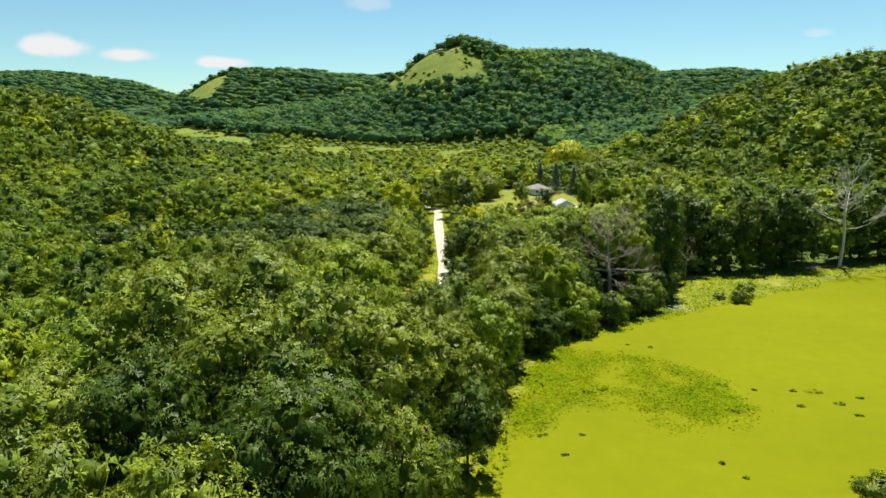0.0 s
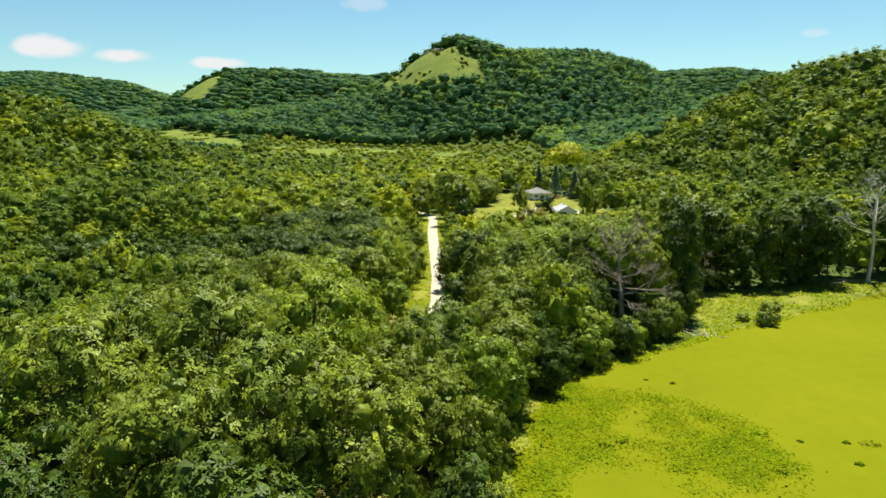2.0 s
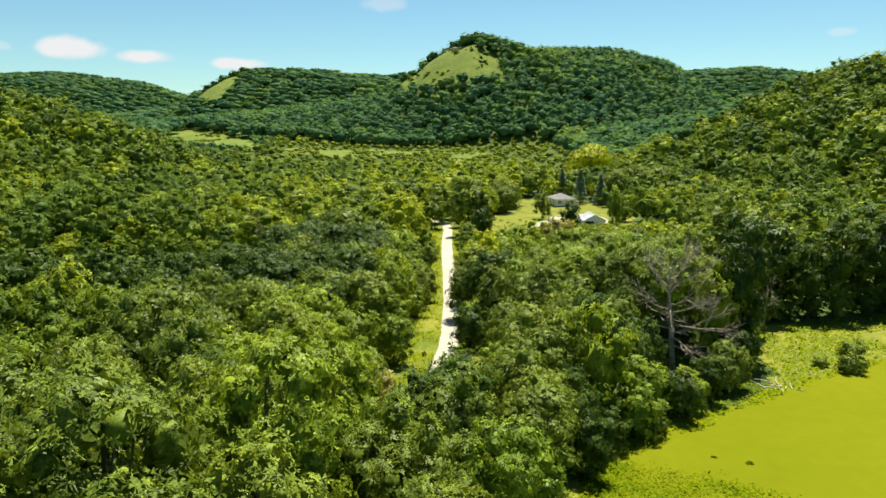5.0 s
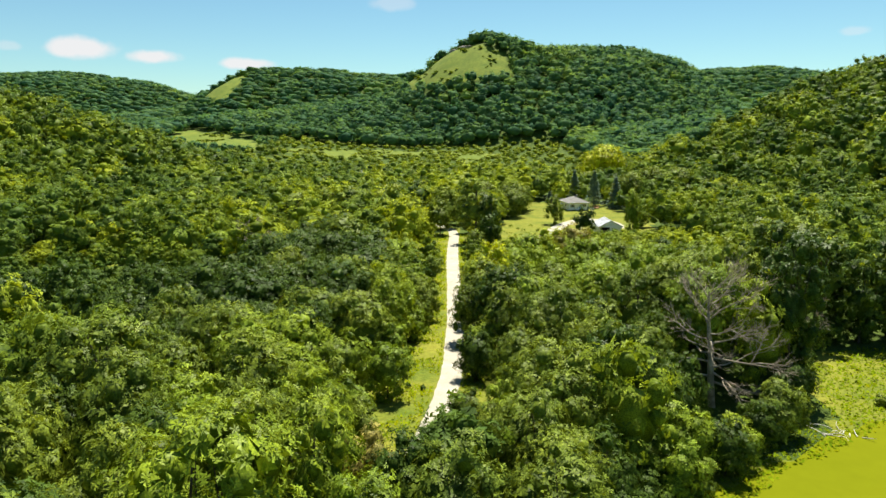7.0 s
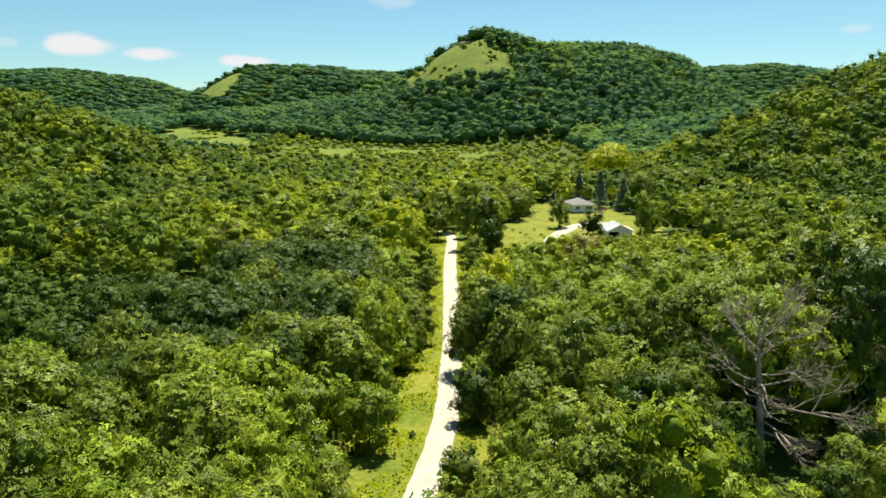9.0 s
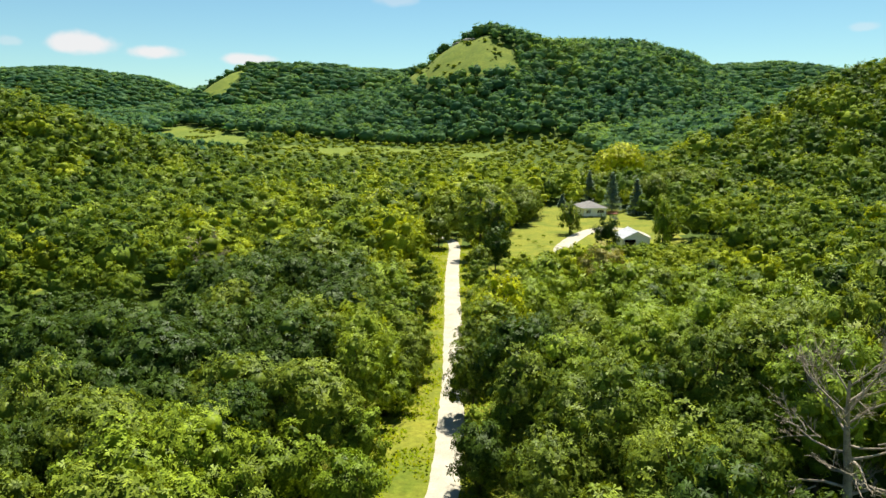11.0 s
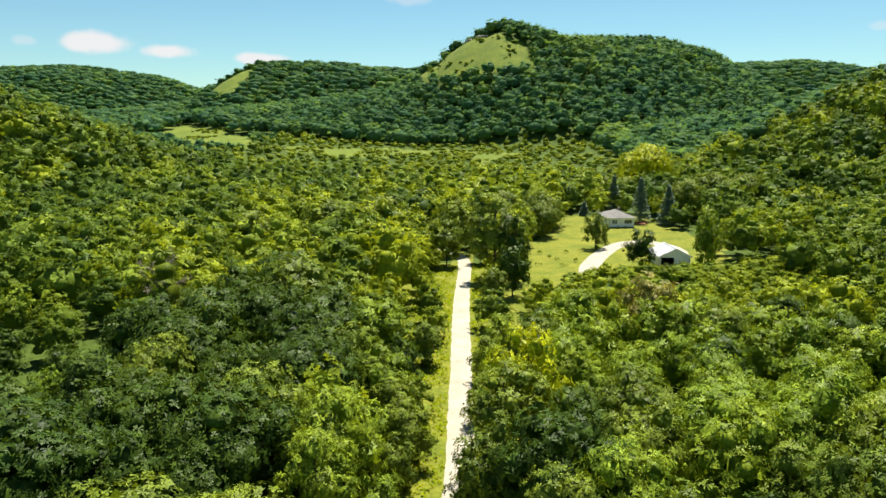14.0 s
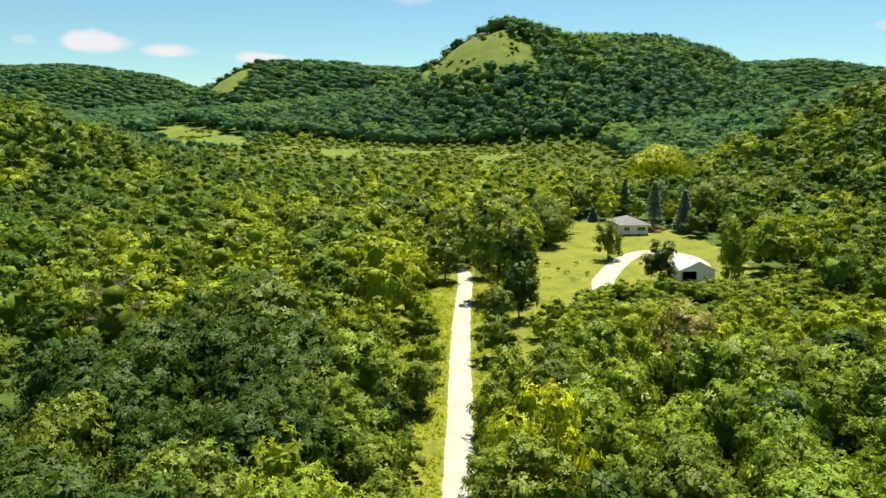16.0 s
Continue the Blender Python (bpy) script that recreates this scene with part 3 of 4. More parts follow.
def tier(x, y):
    d = math.hypot(x, max(y - 116, 45))
    return 0 if d < 62 else 1 if d < 110 else 2


for x, y, key, hi, wd, (leaf, word) in TREES_BY_POND + TREES_BY_POND_TOO + TREES_BEFORE_BEND + TREES_LEFT_OF_LANE + TREES_RIGHT_OF_LANE + TREES_FURTHER_UP + TREES_BY_HOUSE:
    where = "beside the mown lawn" if 255 < y < 300 and x > 25 else "beside the gravel lane" if abs(x - road_x(y)) < 9 else "in dense woods"
    plant(x, y, key, hi, wd, leaf, f"{'tall' if hi > 15 else 'low' if hi < 9 else 'leafy'} deciduous tree with {word} crown {where}", 1 if key in ("dense", "dome") and y < 410 else tier(x, y), pick=0 if key == "dome" else None)


for k, (x, y) in enumerate(BANK_SHRUBS):
    plant(x - 1.6, y + 1.6, "small", R.uniform(4.0, 6.5), R.uniform(2.2, 3.0), (LEAF_DARK, LEAF_DARK, LEAF_MID)[k % 3], "leafy bush hanging low over the pond bank", tier(x, y), "bush", "bushes on pond bank", name="bush")


def crowded(x, y, gap):
    return any((x - a) ** 2 + (y - b) ** 2 < (0.5 * (gap + g)) ** 2 for a, b, g in SPOTS)


def leaf_for(x, y):
    """The mix of leaf colours differs from stand to stand."""
    u = R.rand() + 0.18 * float(waves(np.array([x]), np.array([y]), 9, 7.0)[0])
    if x > 2:
        cut = (0.45, 0.97) if x > 25 and y < 150 else (0.3, 0.75) if y < 140 else (0.03, 0.16)
    elif y < 88:
        cut = (0.28, 0.92)
    elif y < 158:
        cut = (0.95, 0.99) if x < -22 and y > 140 else (0.25, 0.75) if x < -10 else (0.1, 0.4)
    else:
        cut = (0.92, 0.99) if x < -13 and y < 196 else (0.3, 0.8) if x < -13 else (0.1, 0.45)
    return DARK if u < cut[0] else MID if u < cut[1] else LIGHT


def height_for(x, y):
    tall = np.where((x < -6) & (y < 82), 17.0, 11.5)
    tall = np.where((x > 26) & (y < 165), 16.5, tall)
    tall = np.where((x > 4) & (y > 160) & (y < 330), 9.6 + 1.5 * smooth(60, 110, x), tall)
    tall = np.where((np.abs(x - road_x(y)) < 9) & (y > 105) & (y < 300), 6.5, tall)
    tall = np.where((x > 9) & (x < 66) & (y > 180) & (y < 264), np.minimum(tall, np.interp(y, (186, 198, 212, 222, 232, 244), (10.5, 9.5, 8.0, 6.5, 4.6, 3.2))), tall)
    tall = np.where((y > 400) & (y < 640) & (x > -150) & (x < 80), 11.5 - 8.0 * smooth(400, 465, y), tall)
    tall = np.where((y > 415) & (y < 640) & (x > -270) & (x <= -125), 11.5 - 6.5 * smooth(415, 450, y), tall)
    return np.where((x < -38) & (x > -100) & (y > 158) & (y < 204), 6.5, tall)


# the other trees near the lane
for row in range(24, 222, 5):
    for col in range(-60, 62, 5):
        x, y = col + R.uniform(-2.2, 2.2) + 2.5 * (row // 5 % 2), row + R.uniform(-2.2, 2.2)
        wide_open = 24 + 0.14 * row
        if x < -wide_open or x > wide_open + 4 or len(SPOTS) >= 330 or not free(x, y):
            continue
        hi = float(height_for(np.array(x), np.array(y))) * R.uniform(0.82, 1.14)
        wd = min(5.6, max(2.4, hi * 0.40)) * R.uniform(0.85, 1.1)
        if crowded(x, y, wd * 0.95):
            continue
        key = "small" if hi < 9 else "giant" if hi > 15.5 else ("broad", "round")[R.randint(2)]
        leaf, word = leaf_for(x, y)
        plant(x, y, key, hi, wd, leaf, f"{'tall' if hi > 15 else 'low' if hi < 8 else 'leafy'} deciduous tree with {word} crown in dense woods", tier(x, y))


# the rest of the woods
def wild(name, label, spots, kit, material):
    vs, fs, ts, ns, n = [], [], [], [], 0
    for x, y, z, s, h, a, tone, k in spots:
        v, f, u = kit[int(k)]
        c, q = math.cos(a), math.sin(a)
        w = np.empty_like(v)
        w[:, 0], w[:, 1], w[:, 2] = x + s * (c * v[:, 0] - q * v[:, 1]), y + s * (q * v[:, 0] + c * v[:, 1]), z + h * v[:, 2]
        vs.append(w)
        ns.append(np.column_stack([c * u[:, 0] - q * u[:, 1], q * u[:, 0] + c * u[:, 1], u[:, 2]]))
        fs.append(f + n)
        ts.append(np.full(len(v), tone))
        n += len(v)
    ob = new(name, quads(name, np.concatenate(vs), np.concatenate(fs), material, np.concatenate(ts), np.concatenate(ns)))
    return tagged(ob, label, "woods", kind="stuff")


def kit_of(count, n, size, nl, inner, puffs=2.0, full=1.0, bough=(0.25, 0.42)):
    """Crowns one metre high and about one metre in radius, for whole woods."""
    out = []
    for _ in range(count):
        lb = lobes_of(R, 2.4, 1.0, nl, 0.06, puffs, bough)
        lb[0] = (*lb[0][:3], lb[0][3] * full)
        v, f, q = joined(leaves(R, lb, n, size, -0.3, foot=(0.3, 1.3)), inner_leaves(R, lb[:1 + nl], *inner), blocking_hearts(R, lb[:1], 0.84), blocking_hearts(R, lb[1:1 + (nl if n > 100 else 2 if n > 50 else 0)], 0.57))
        out.append((v * (1, 1, 1 / 2.4), f, q))
    return out


NEARKIT = kit_of(6, 1050, 0.1, 16, (5, 0.48))
MIDKIT = kit_of(8, 330, 0.155, 11, (2, 0.52), 2.0, 1.1, (0.28, 0.46))
EDGEKIT = kit_of(8, 174, 0.195, 7, (1, 0.6), 2.0, 1.25, (0.34, 0.52))
FARKIT = kit_of(8, 72, 0.2, 5, (1, 0.65), 1.2, 1.3, (0.4, 0.58))
REMOTEKIT = kit_of(6, 18, 0.3, 2, (1, 0.6), 0.5, 1.35, (0.4, 0.6))
cand = []
y = -16.0
while y < 1750:
    step = 7.4 if y < 300 else 8.4 if y < 480 else 9.6 if y < 1100 else 14.0
    half = 78.0 if y < 60 else 0.65 * y + 40
    xs = np.arange(-half, half, step)
    cand.append(np.column_stack([xs + R.uniform(-0.38, 0.38, len(xs)) * step, y + R.uniform(-0.38, 0.38, len(xs)) * step]))
    y += step
cand = np.concatenate(cand)
cand = cand[free(cand[:, 0], cand[:, 1])]
spots = np.array(SPOTS)
clash = np.zeros(len(cand), bool)
near = (cand[:, 1] < 430) & (np.abs(cand[:, 0]) < 120)
clash[near] = (np.hypot(cand[near, :1] - spots[:, 0], cand[near, 1:] - spots[:, 1]) < spots[:, 2] * 0.5 + 2.2).any(1)
cand = cand[~clash]
# slopes that face away over the crests stay bare
distant = np.flatnonzero(cand[:, 1] > 330)
top = land(cand[distant, 0], cand[distant, 1]) + 15
open_slope = np.zeros(len(distant), bool)
for start in (0.0, 60.0, 116.0):
    clear = np.ones(len(distant), bool)
    for k in np.linspace(0.25, 0.985, 50):
        clear &= land(cand[distant, 0] * k, start + (cand[distant, 1] - start) * k) + 3 < 33 + (top - 33) * k
    open_slope |= clear
cand = np.concatenate([cand[cand[:, 1] <= 330], cand[distant[open_slope]]])
px, py = cand.T
tone = 0.40 + 0.22 * np.where(py < 480, waves(px, py, 14, 4.0), 1.35 * waves(px, py, 30, 4.0)) + R.normal(size=len(px)) * np.where(py < 470, 0.28, 0.22)
tone += np.where((px > 4) & (py > 150) & (py < 330), 0.42 - 0.38 * smooth(55, 95, px), 0) + np.where(inside(px, py, BRUSH), 0.7, 0) + np.where((py > 430) & (py < 640) & (np.abs(px) < 130), 0.3, 0)
tone -= np.where((px < -14) & (px > -85) & (py > 142) & (py < 198), 0.5, 0)
tone += np.where((px > -45) & (px < -4) & (py > 192) & (py < 300), 0.15, 0) - np.where((px < -45) & (py > 140) & (py < 480), 0.14, 0) * ~inside(px, py, BRUSH)
tone -= np.where((px > 60) & (py > 170) & (py < 480), 0.14, 0)
tone += np.where((px > -70) & (px < 60) & (py > 195) & (py < 470), 0.2, 0)
tone += 0.35 * np.exp(-((px - 75) / 38) ** 2 - ((py - 790) / 60) ** 2)
low_zone = (py >= 470) & (py < 640) & (px > -150) & (px < 80)
tone += np.where(low_zone, 0.15, 0)
high = height_for(px, py) * np.where(py < 470, R.uniform(0.68, 1.32, len(px)), R.uniform(0.85, 1.22, len(px))) * np.where(py < 1100, 1.0, 1.15)
wide = np.clip(high * R.uniform(0.38, 0.5, len(px)), 2.2, 7.0) * np.where(py < 300, 1.02, np.where(py < 470, 1.12, np.where(py < 1100, 1.5, 1.95)))
close = np.hypot(px, np.maximum(py - 116, 45)) < 96
wide = np.where(close, np.minimum(wide, 5.0), wide)
high = np.minimum(high, 3.1 * wide)
table = np.column_stack([px, py, land(px, py) - 0.3, wide, high, R.uniform(0, 6.3, len(px)), np.clip(tone, 0, 1), R.randint(0, 5, len(px))])
shady = close & (((px < -14) & (px > -85) & (py > 140) & (py < 192)) | ((px > 38) & (px < 74) & (py > 164) & (py < 202)))
wild("near_woods", "leafy green deciduous woodland below the hill", table[close & ~shady], NEARKIT, LEAF_FOREST)
wild("dark_woods", "stands of deep green broadleaved trees beside the lane", table[shady], NEARKIT, LEAF_DARK)
wild("valley_woods", "dense mixed green deciduous woodland on valley floor", table[(py < 300) & ~close], MIDKIT, LEAF_FOREST)
wild("distant_valley_woods", "green woodland further up the valley", table[(py >= 300) & (py < 470)], EDGEKIT, LEAF_FOREST)
wild("hill_woods", "dark green woods covering the hills, leaves tinted with haze", table[(py >= 470) & (py < 1120) & ~low_zone], FARKIT, LEAF_HILL_HAZE)
wild("remote_hill_woods", "green woods on the furthest hills, leaves tinted with haze", table[py >= 1120], REMOTEKIT, LEAF_HILL_HAZE)
wild("valley_head_scrub", "light green scrub at the head of the valley", table[low_zone], FARKIT, LEAF_FOREST)

# low growth on the field at the valley's end and on the hill meadows
fx, fy = R.uniform(-265, 55, 3600), R.uniform(485, 690, 3600)
ok = (inside(fx, fy, MEADOWS[4]) & (waves(fx, fy, 9, 2.0) > -0.35)) | (inside(fx, fy, MEADOWS[3]) & (waves(fx, fy, 9, 2.0) > 0.3))
mx, my = R.uniform(-75, 40, 500), R.uniform(735, 850, 500)
ok2 = inside(mx, my, MEADOWS[0]) & (waves(mx, my, 7, 6.0) > 0.35)
bx, by = np.concatenate([fx[ok], mx[ok2]]), np.concatenate([fy[ok], my[ok2]])
bh = R.uniform(0.4, 1.4, len(bx)) ** 1.3 * np.where(by > 720, 2.2, 1.7)
wild("field_brush", "light green low bushes scattered on open meadow", np.column_stack([bx, by, land(bx, by) - 0.2, bh * 1.1, bh, bx * 0, R.uniform(0.85, 1.0, len(bx)), R.randint(0, 6, len(bx))]), REMOTEKIT, LEAF_FOREST)
cx, cy = R.uniform(-124, -80, 620), R.uniform(200, 276, 620)
ok = inside(cx, cy, BRUSH)
cx, cy = cx[ok], cy[ok]
ch = R.uniform(2.2, 4.6, len(cx))
wild("scrub", "yellow-green scrub filling a gap in the woods", np.column_stack([cx, cy, land(cx, cy) - 0.2, ch * 0.8, ch, cx, R.uniform(0.7, 1.0, len(cx)), R.randint(0, 6, len(cx))]), EDGEKIT, LEAF_FOREST)
ex, ey = R.uniform(14, 70, 420), R.uniform(222, 266, 420)
ok = free(ex, ey)
ex, ey = ex[ok], ey[ok]
eh = R.uniform(1.6, 3.6, len(ex)) * np.where(ex < 36, 0.8, 1.0)
wild("thicket", "mid-green bushes crowding up to lawn and garage", np.column_stack([ex, ey, land(ex, ey) - 0.2, eh * 0.75, eh, ex, R.uniform(0.3, 0.95, len(ex)), R.randint(0, 6, len(ex))]), FARKIT, LEAF_FOREST)


# ---------------------------------------------------------------- pond growth
def scatter(name, label, x, y, z, size, tone, material, up=0.5, low=0.25):
    """Small upright or leaning leaf blades at many places."""
    n = len(x)
    p = np.column_stack([x, y, z])
    d = np.column_stack([R.normal(size=n), R.normal(size=n), np.abs(R.normal(size=n)) * up + low])
    d /= np.linalg.norm(d, axis=1)[:, None]
    w = np.cross(d, R.normal(size=(n, 3)))
    w /= np.linalg.norm(w, axis=1)[:, None]
    s = np.reshape(size, (-1, 1))
    w *= np.where(np.cross(w, d)[:, 2:] > 0, 1.0, -1.0)     # every blade's upper side is its face
    v = np.stack([p, p + d * s * 0.5 + w * s * 0.3, p + d * s, p + d * s * 0.5 - w * s * 0.3], 1).reshape(-1, 3)
    up_ = np.repeat(np.column_stack([R.normal(size=(n, 2)) * 0.22, np.ones(n)]), 4, 0)
    ob = new(name, quads(name, v, np.arange(4 * n).reshape(-1, 4), material, np.repeat(tone, 4), up_ / np.linalg.norm(up_, axis=1)[:, None]))
    return tagged(ob, label, "weeds", kind="stuff")


ISLAND = [(30, 95), (36, 86), (36.5, 78), (30, 69), (25.5, 71), (20, 77), (15, 79), (11, 71), (6, 70), (7, 80), (11, 91), (16, 99), (24, 99)]
ix, iy = R.uniform(5, 38, 95000), R.uniform(64, 101, 95000)
iw = waves(ix, iy, 3.2, 1.0) + 0.5 * waves(ix, iy, 1.1, 2.0)
jx, jy = ix + 1.5 * iw + R.normal(size=len(ix)) * 0.7, iy + 1.5 * waves(iy, ix, 3.6, 4.0) + R.normal(size=len(ix)) * 0.7
ok = inside(jx, jy, ISLAND) & (iw + R.normal(size=len(ix)) * 0.35 > -0.25)
ix, iy, iw = ix[ok], iy[ok], iw[ok]
scatter("pond_weeds", "bright green water weeds standing in duckweed", ix, iy, 0 * ix - 0.03, R.uniform(0.14, 0.42, len(ix)), np.clip(0.6 - 0.4 * iw + R.normal(size=len(ix)) * 0.15, 0, 1), POND_WEED, 0.1, 0.06)
ix, iy = R.uniform(0, 130, 110000), R.uniform(50, 175, 110000)
dep = pond_depth(ix, iy)
lim = np.where(ix > 44, -22.0, -4.5)
ok = (dep > lim) & (dep < 1.6 + 1.5 * waves(ix, iy, 3, 8.0)) & (waves(ix, iy, 2.2, 3.0) > -0.45)
ix, iy, dep = ix[ok], iy[ok], dep[ok]
scatter("bank_weeds", "lush light green weeds and grass along pond bank", ix, iy, np.maximum(land(ix, iy), -0.03), R.uniform(0.2, 0.6, len(ix)), np.clip(0.5 + R.normal(size=len(ix)) * 0.25, 0, 1), POND_WEED, 0.35)
gx_, gy_ = R.uniform(-12, 6, 26000), R.uniform(104, 262, 26000)
off = gx_ - road_x(gy_)
ok = (((off < -1.7) & (off > -9)) | ((off > 1.7) & (off < 4.5))) & (waves(gx_, gy_, 1.6, 3.0) > -0.3)
gx_, gy_ = gx_[ok], gy_[ok]
scatter("verge_grass", "yellow-green long grass on the lane's verges", gx_, gy_, land(gx_, gy_), R.uniform(0.2, 0.55, len(gx_)), np.clip(0.7 + R.normal(size=len(gx_)) * 0.25, 0, 1), WEED, 0.9)


def tuft(x, y, wide, high, leaf, label, name="weed_clump", category="weeds", group="weed clumps on pond"):
    lb = [(R.normal() * wide * 0.36, R.normal() * wide * 0.26, high * 0.3, wide * R.uniform(0.2, 0.5)) for _ in range(6)]
    v, f, n = leaves(R, lb, 150, 0.2, -0.1, 0.6)
    v[:, 2] = np.maximum(v[:, 2] * high / (wide * 0.8), -0.1)
    ob = new(name, quads(name, v, f, leaf, None, n))
    ob.matrix_basis = pose(x, y, max(land_at(x, y), -0.02))
    return tagged(ob, label, category, group)


for x, y, w in ((45.5, 82.4, 1.5), (43.4, 82.9, 0.8), (38.6, 83.3, 0.4), (27.2, 64, 0.6), (28.2, 61.2, 0.6), (46.9, 78.8, 1.0), (47, 75.5, 0.8), (30.5, 100.2, 0.7), (18.1, 82.4, 1.6), (19.8, 83.2, 1.0), (27.5, 101.6, 0.4), (14.7, 70.4, 0.4), (10.5, 70.4, 0.6), (41.9, 78, 0.7), (50, 80.5, 0.8), (35, 85, 1.4), (33.5, 76.5, 1.0), (55, 74, 1.1), (12.2, 65.8, 0.5)):
    tuft(x, y, w * 0.8, w * 0.3, WATER_PLANT, "dark green water plant clump among duckweed")
for x, y, w, h in ((55, 127.2, 2.2, 2.4), (58.5, 133.5, 1.9, 2.0), (39, 57.5, 2.4, 2.6), (52, 129.5, 1.3, 1.2)):
    plant(x, y, "bush", h * 1.2, w, LEAF_MID, "rounded green shrub growing at the pond's edge", 0, "shrub", "pond shrubs", name="shrub")
for x, y, w in ((13.3, 265.9, 1.1), (15.5, 263.3, 1.2), (19.6, 269.2, 1.0), (12.5, 271.6, 0.9), (23.2, 278.6, 0.9), (18.1, 272, 0.8), (20.5, 262, 1.1), (24, 268, 0.8), (16.5, 277, 0.7)):
    tuft(x, y, w, 0.9, WATER_PLANT, "small green weed clump in rough grass", group="weed clumps on lawn")
for x, y, w in ((-5.2, 133.5, 0.5), (-5.8, 131.5, 0.45), (-3.1, 132.6, 0.45)):
    tuft(x, y, w, 0.6, LEAF_DARK, "small dark bushy plant on grass verge", group="weed clumps on verge")


# ---------------------------------------------------------------- bare trees
def dead_tree(x, y, high, thick, material, label, arms, seed, lean=(0.0, 0.0), low=0.35, reach=0.42, name="dead_tree", droop=0.0):
    """A bare tree: trunk, and each main branch with its twigs."""
    rng = np.random.RandomState(seed)
    ob = new(name)
    ob.matrix_basis = pose(x, y, land_at(x, y) - 0.05)
    tagged(ob, label, "dead tree")
    v, f = [], []
    tip = np.array((lean[0] * high, lean[1] * high, high * 0.8))
    limb(v, f, (0, 0, -0.5), tip * 0.5, thick, thick * 0.7, 9, 0.02, rng, 6)
    limb(v, f, tip * 0.5, tip, thick * 0.7, thick * 0.2, 8, 0.03, rng, 6)
    linked("trunk", quads("trunk", v, f, material), ob)

    def twigs(v, f, a, way, long, r, depth):
        b = a + way * long
        limb(v, f, a, b, r, r * 0.45, 5 if depth > 1 else 3, 0.09, rng, 3 if depth > 0 else 2)
        if depth == 0:
            return
        for k in range(5 if depth > 1 else 4):
            s = rng.uniform(0.35, 1.0)
            w = way + rng.normal(size=3) * 0.5 + (0, 0, 0.25)
            twigs(v, f, a + way * long * s, w / np.linalg.norm(w), long * rng.uniform(0.38, 0.6), max(0.018, r * 0.5), depth - 1)

    for k in range(arms):
        s = low + (1 - low) * (k + 0.3) / arms
        a = k * 2.4 + rng.uniform(-0.5, 0.5)
        w = np.array((math.cos(a), math.sin(a), 0.25 - droop * (1 - s) * 2 + 1.1 * s * s))
        v, f = [], []
        twigs(v, f, tip * s, w / np.linalg.norm(w), high * reach * rng.uniform(0.7, 1.1) * (1.15 - 0.5 * s), thick * (0.42 - 0.26 * s), 3)
        linked("branch", quads("branch", v, f, material), ob)
    return ob


dead_tree(90.1, 158.0, 25.0, 0.42, PALEWOOD, "tall bleached bare tree with forked crown on pond bank", 9, 3, (0.03, 0.0), 0.42, 0.36)
dead_tree(31.4, 128.5, 17.5, 0.46, DEADWOOD, "grey weathered dead tree with broken spreading branches", 19, 15, (-0.07, 0.0), 0.22, 0.40, droop=0.35)
dead_tree(51.0, 146.0, 10.0, 0.16, DEADWOOD, "thin pale dead tree at the wood's edge", 5, 8, (0.03, 0.0), 0.5, 0.25)
dead_tree(-46.0, 204.0, 12.5, 0.25, DEADWOOD, "bare grey tree standing among leafy crowns", 9, 9, (0.0, 0.0), 0.45, 0.36)
dead_tree(-44.0, 110.0, 9.0, 0.2, DEADWOOD, "bare grey tree standing among leafy crowns", 7, 10, (0.1, 0.0), 0.4, 0.36)


def brush_pile(x, y):
    ob = new("brush_pile")
    ob.matrix_basis = pose(x, y, land_at(x, y))
    tagged(ob, "heap of pale dead branches at the water's edge", "branches")
    for k in range(14):
        v, f = [], []
        a = R.uniform(0, 6.28)
        c = np.array((R.normal() * 1.2, R.normal() * 0.8, 0.1))
        d = np.array((math.cos(a), math.sin(a), 0.25)) * R.uniform(0.7, 1.8)
        limb(v, f, c - d * 0.4, c + d, 0.07, 0.02, 5, 0.08, R, 3)
        linked("branch", quads("branch", v, f, PALEWOOD), ob)


brush_pile(42.4, 121.6)


# ---------------------------------------------------------------- spruces
def spruce(x, y, high, wide):
    ob = new("spruce")
    ob.matrix_basis = pose(x, y, land_at(x, y) - 0.05, 0, 0, R.uniform(0, 360))
    tagged(ob, "blue-green spruce with drooping tiers behind the house", "conifer", "spruces by the house")
    v, f = [], []
    limb(v, f, (0, 0, -0.4), (0, 0, high * 0.97), 0.22, 0.03, 7)
    linked("trunk", quads("trunk", v, f, BARK), ob)
    pts, ways, size = [], [], []
    for tierz in np.arange(0.06, 0.99, 0.045):
        r = wide * (1 - tierz) ** 0.9 + 0.15
        for a in np.arange(0, 6.28, 0.42):
            for s in np.arange(0.15, 1.01, 0.16):
                aa = a + R.normal() * 0.12
                pts.append((math.cos(aa) * r * s, math.sin(aa) * r * s, high * tierz - 0.35 * r * s * s + R.normal() * 0.08))
                ways.append((math.cos(aa), math.sin(aa), -0.35))
                size.append(0.55 + 0.15 * R.rand())
    p, d = np.array(pts), np.array(ways)
    d /= np.linalg.norm(d, axis=1)[:, None]
    w = np.cross(d, (0, 0, 1)) + R.normal(size=d.shape) * 0.3
    s = np.reshape(size, (-1, 1))
    q = np.stack([p - d * s * 0.6, p + w * s * 0.35, p + d * s * 0.7, p - w * s * 0.35], 1).reshape(-1, 3)
    linked("crown", quads("crown", q, np.arange(len(q)).reshape(-1, 4), NEEDLE), ob)
    return ob


for x, y, h, w in ((53.0, 333.5, 15.0, 4.4), (49.5, 362, 13.0, 3.8), (60.5, 328, 13.0, 4.2), (37.0, 347, 5.0, 2.0)):
    spruce(x, y, h, w)


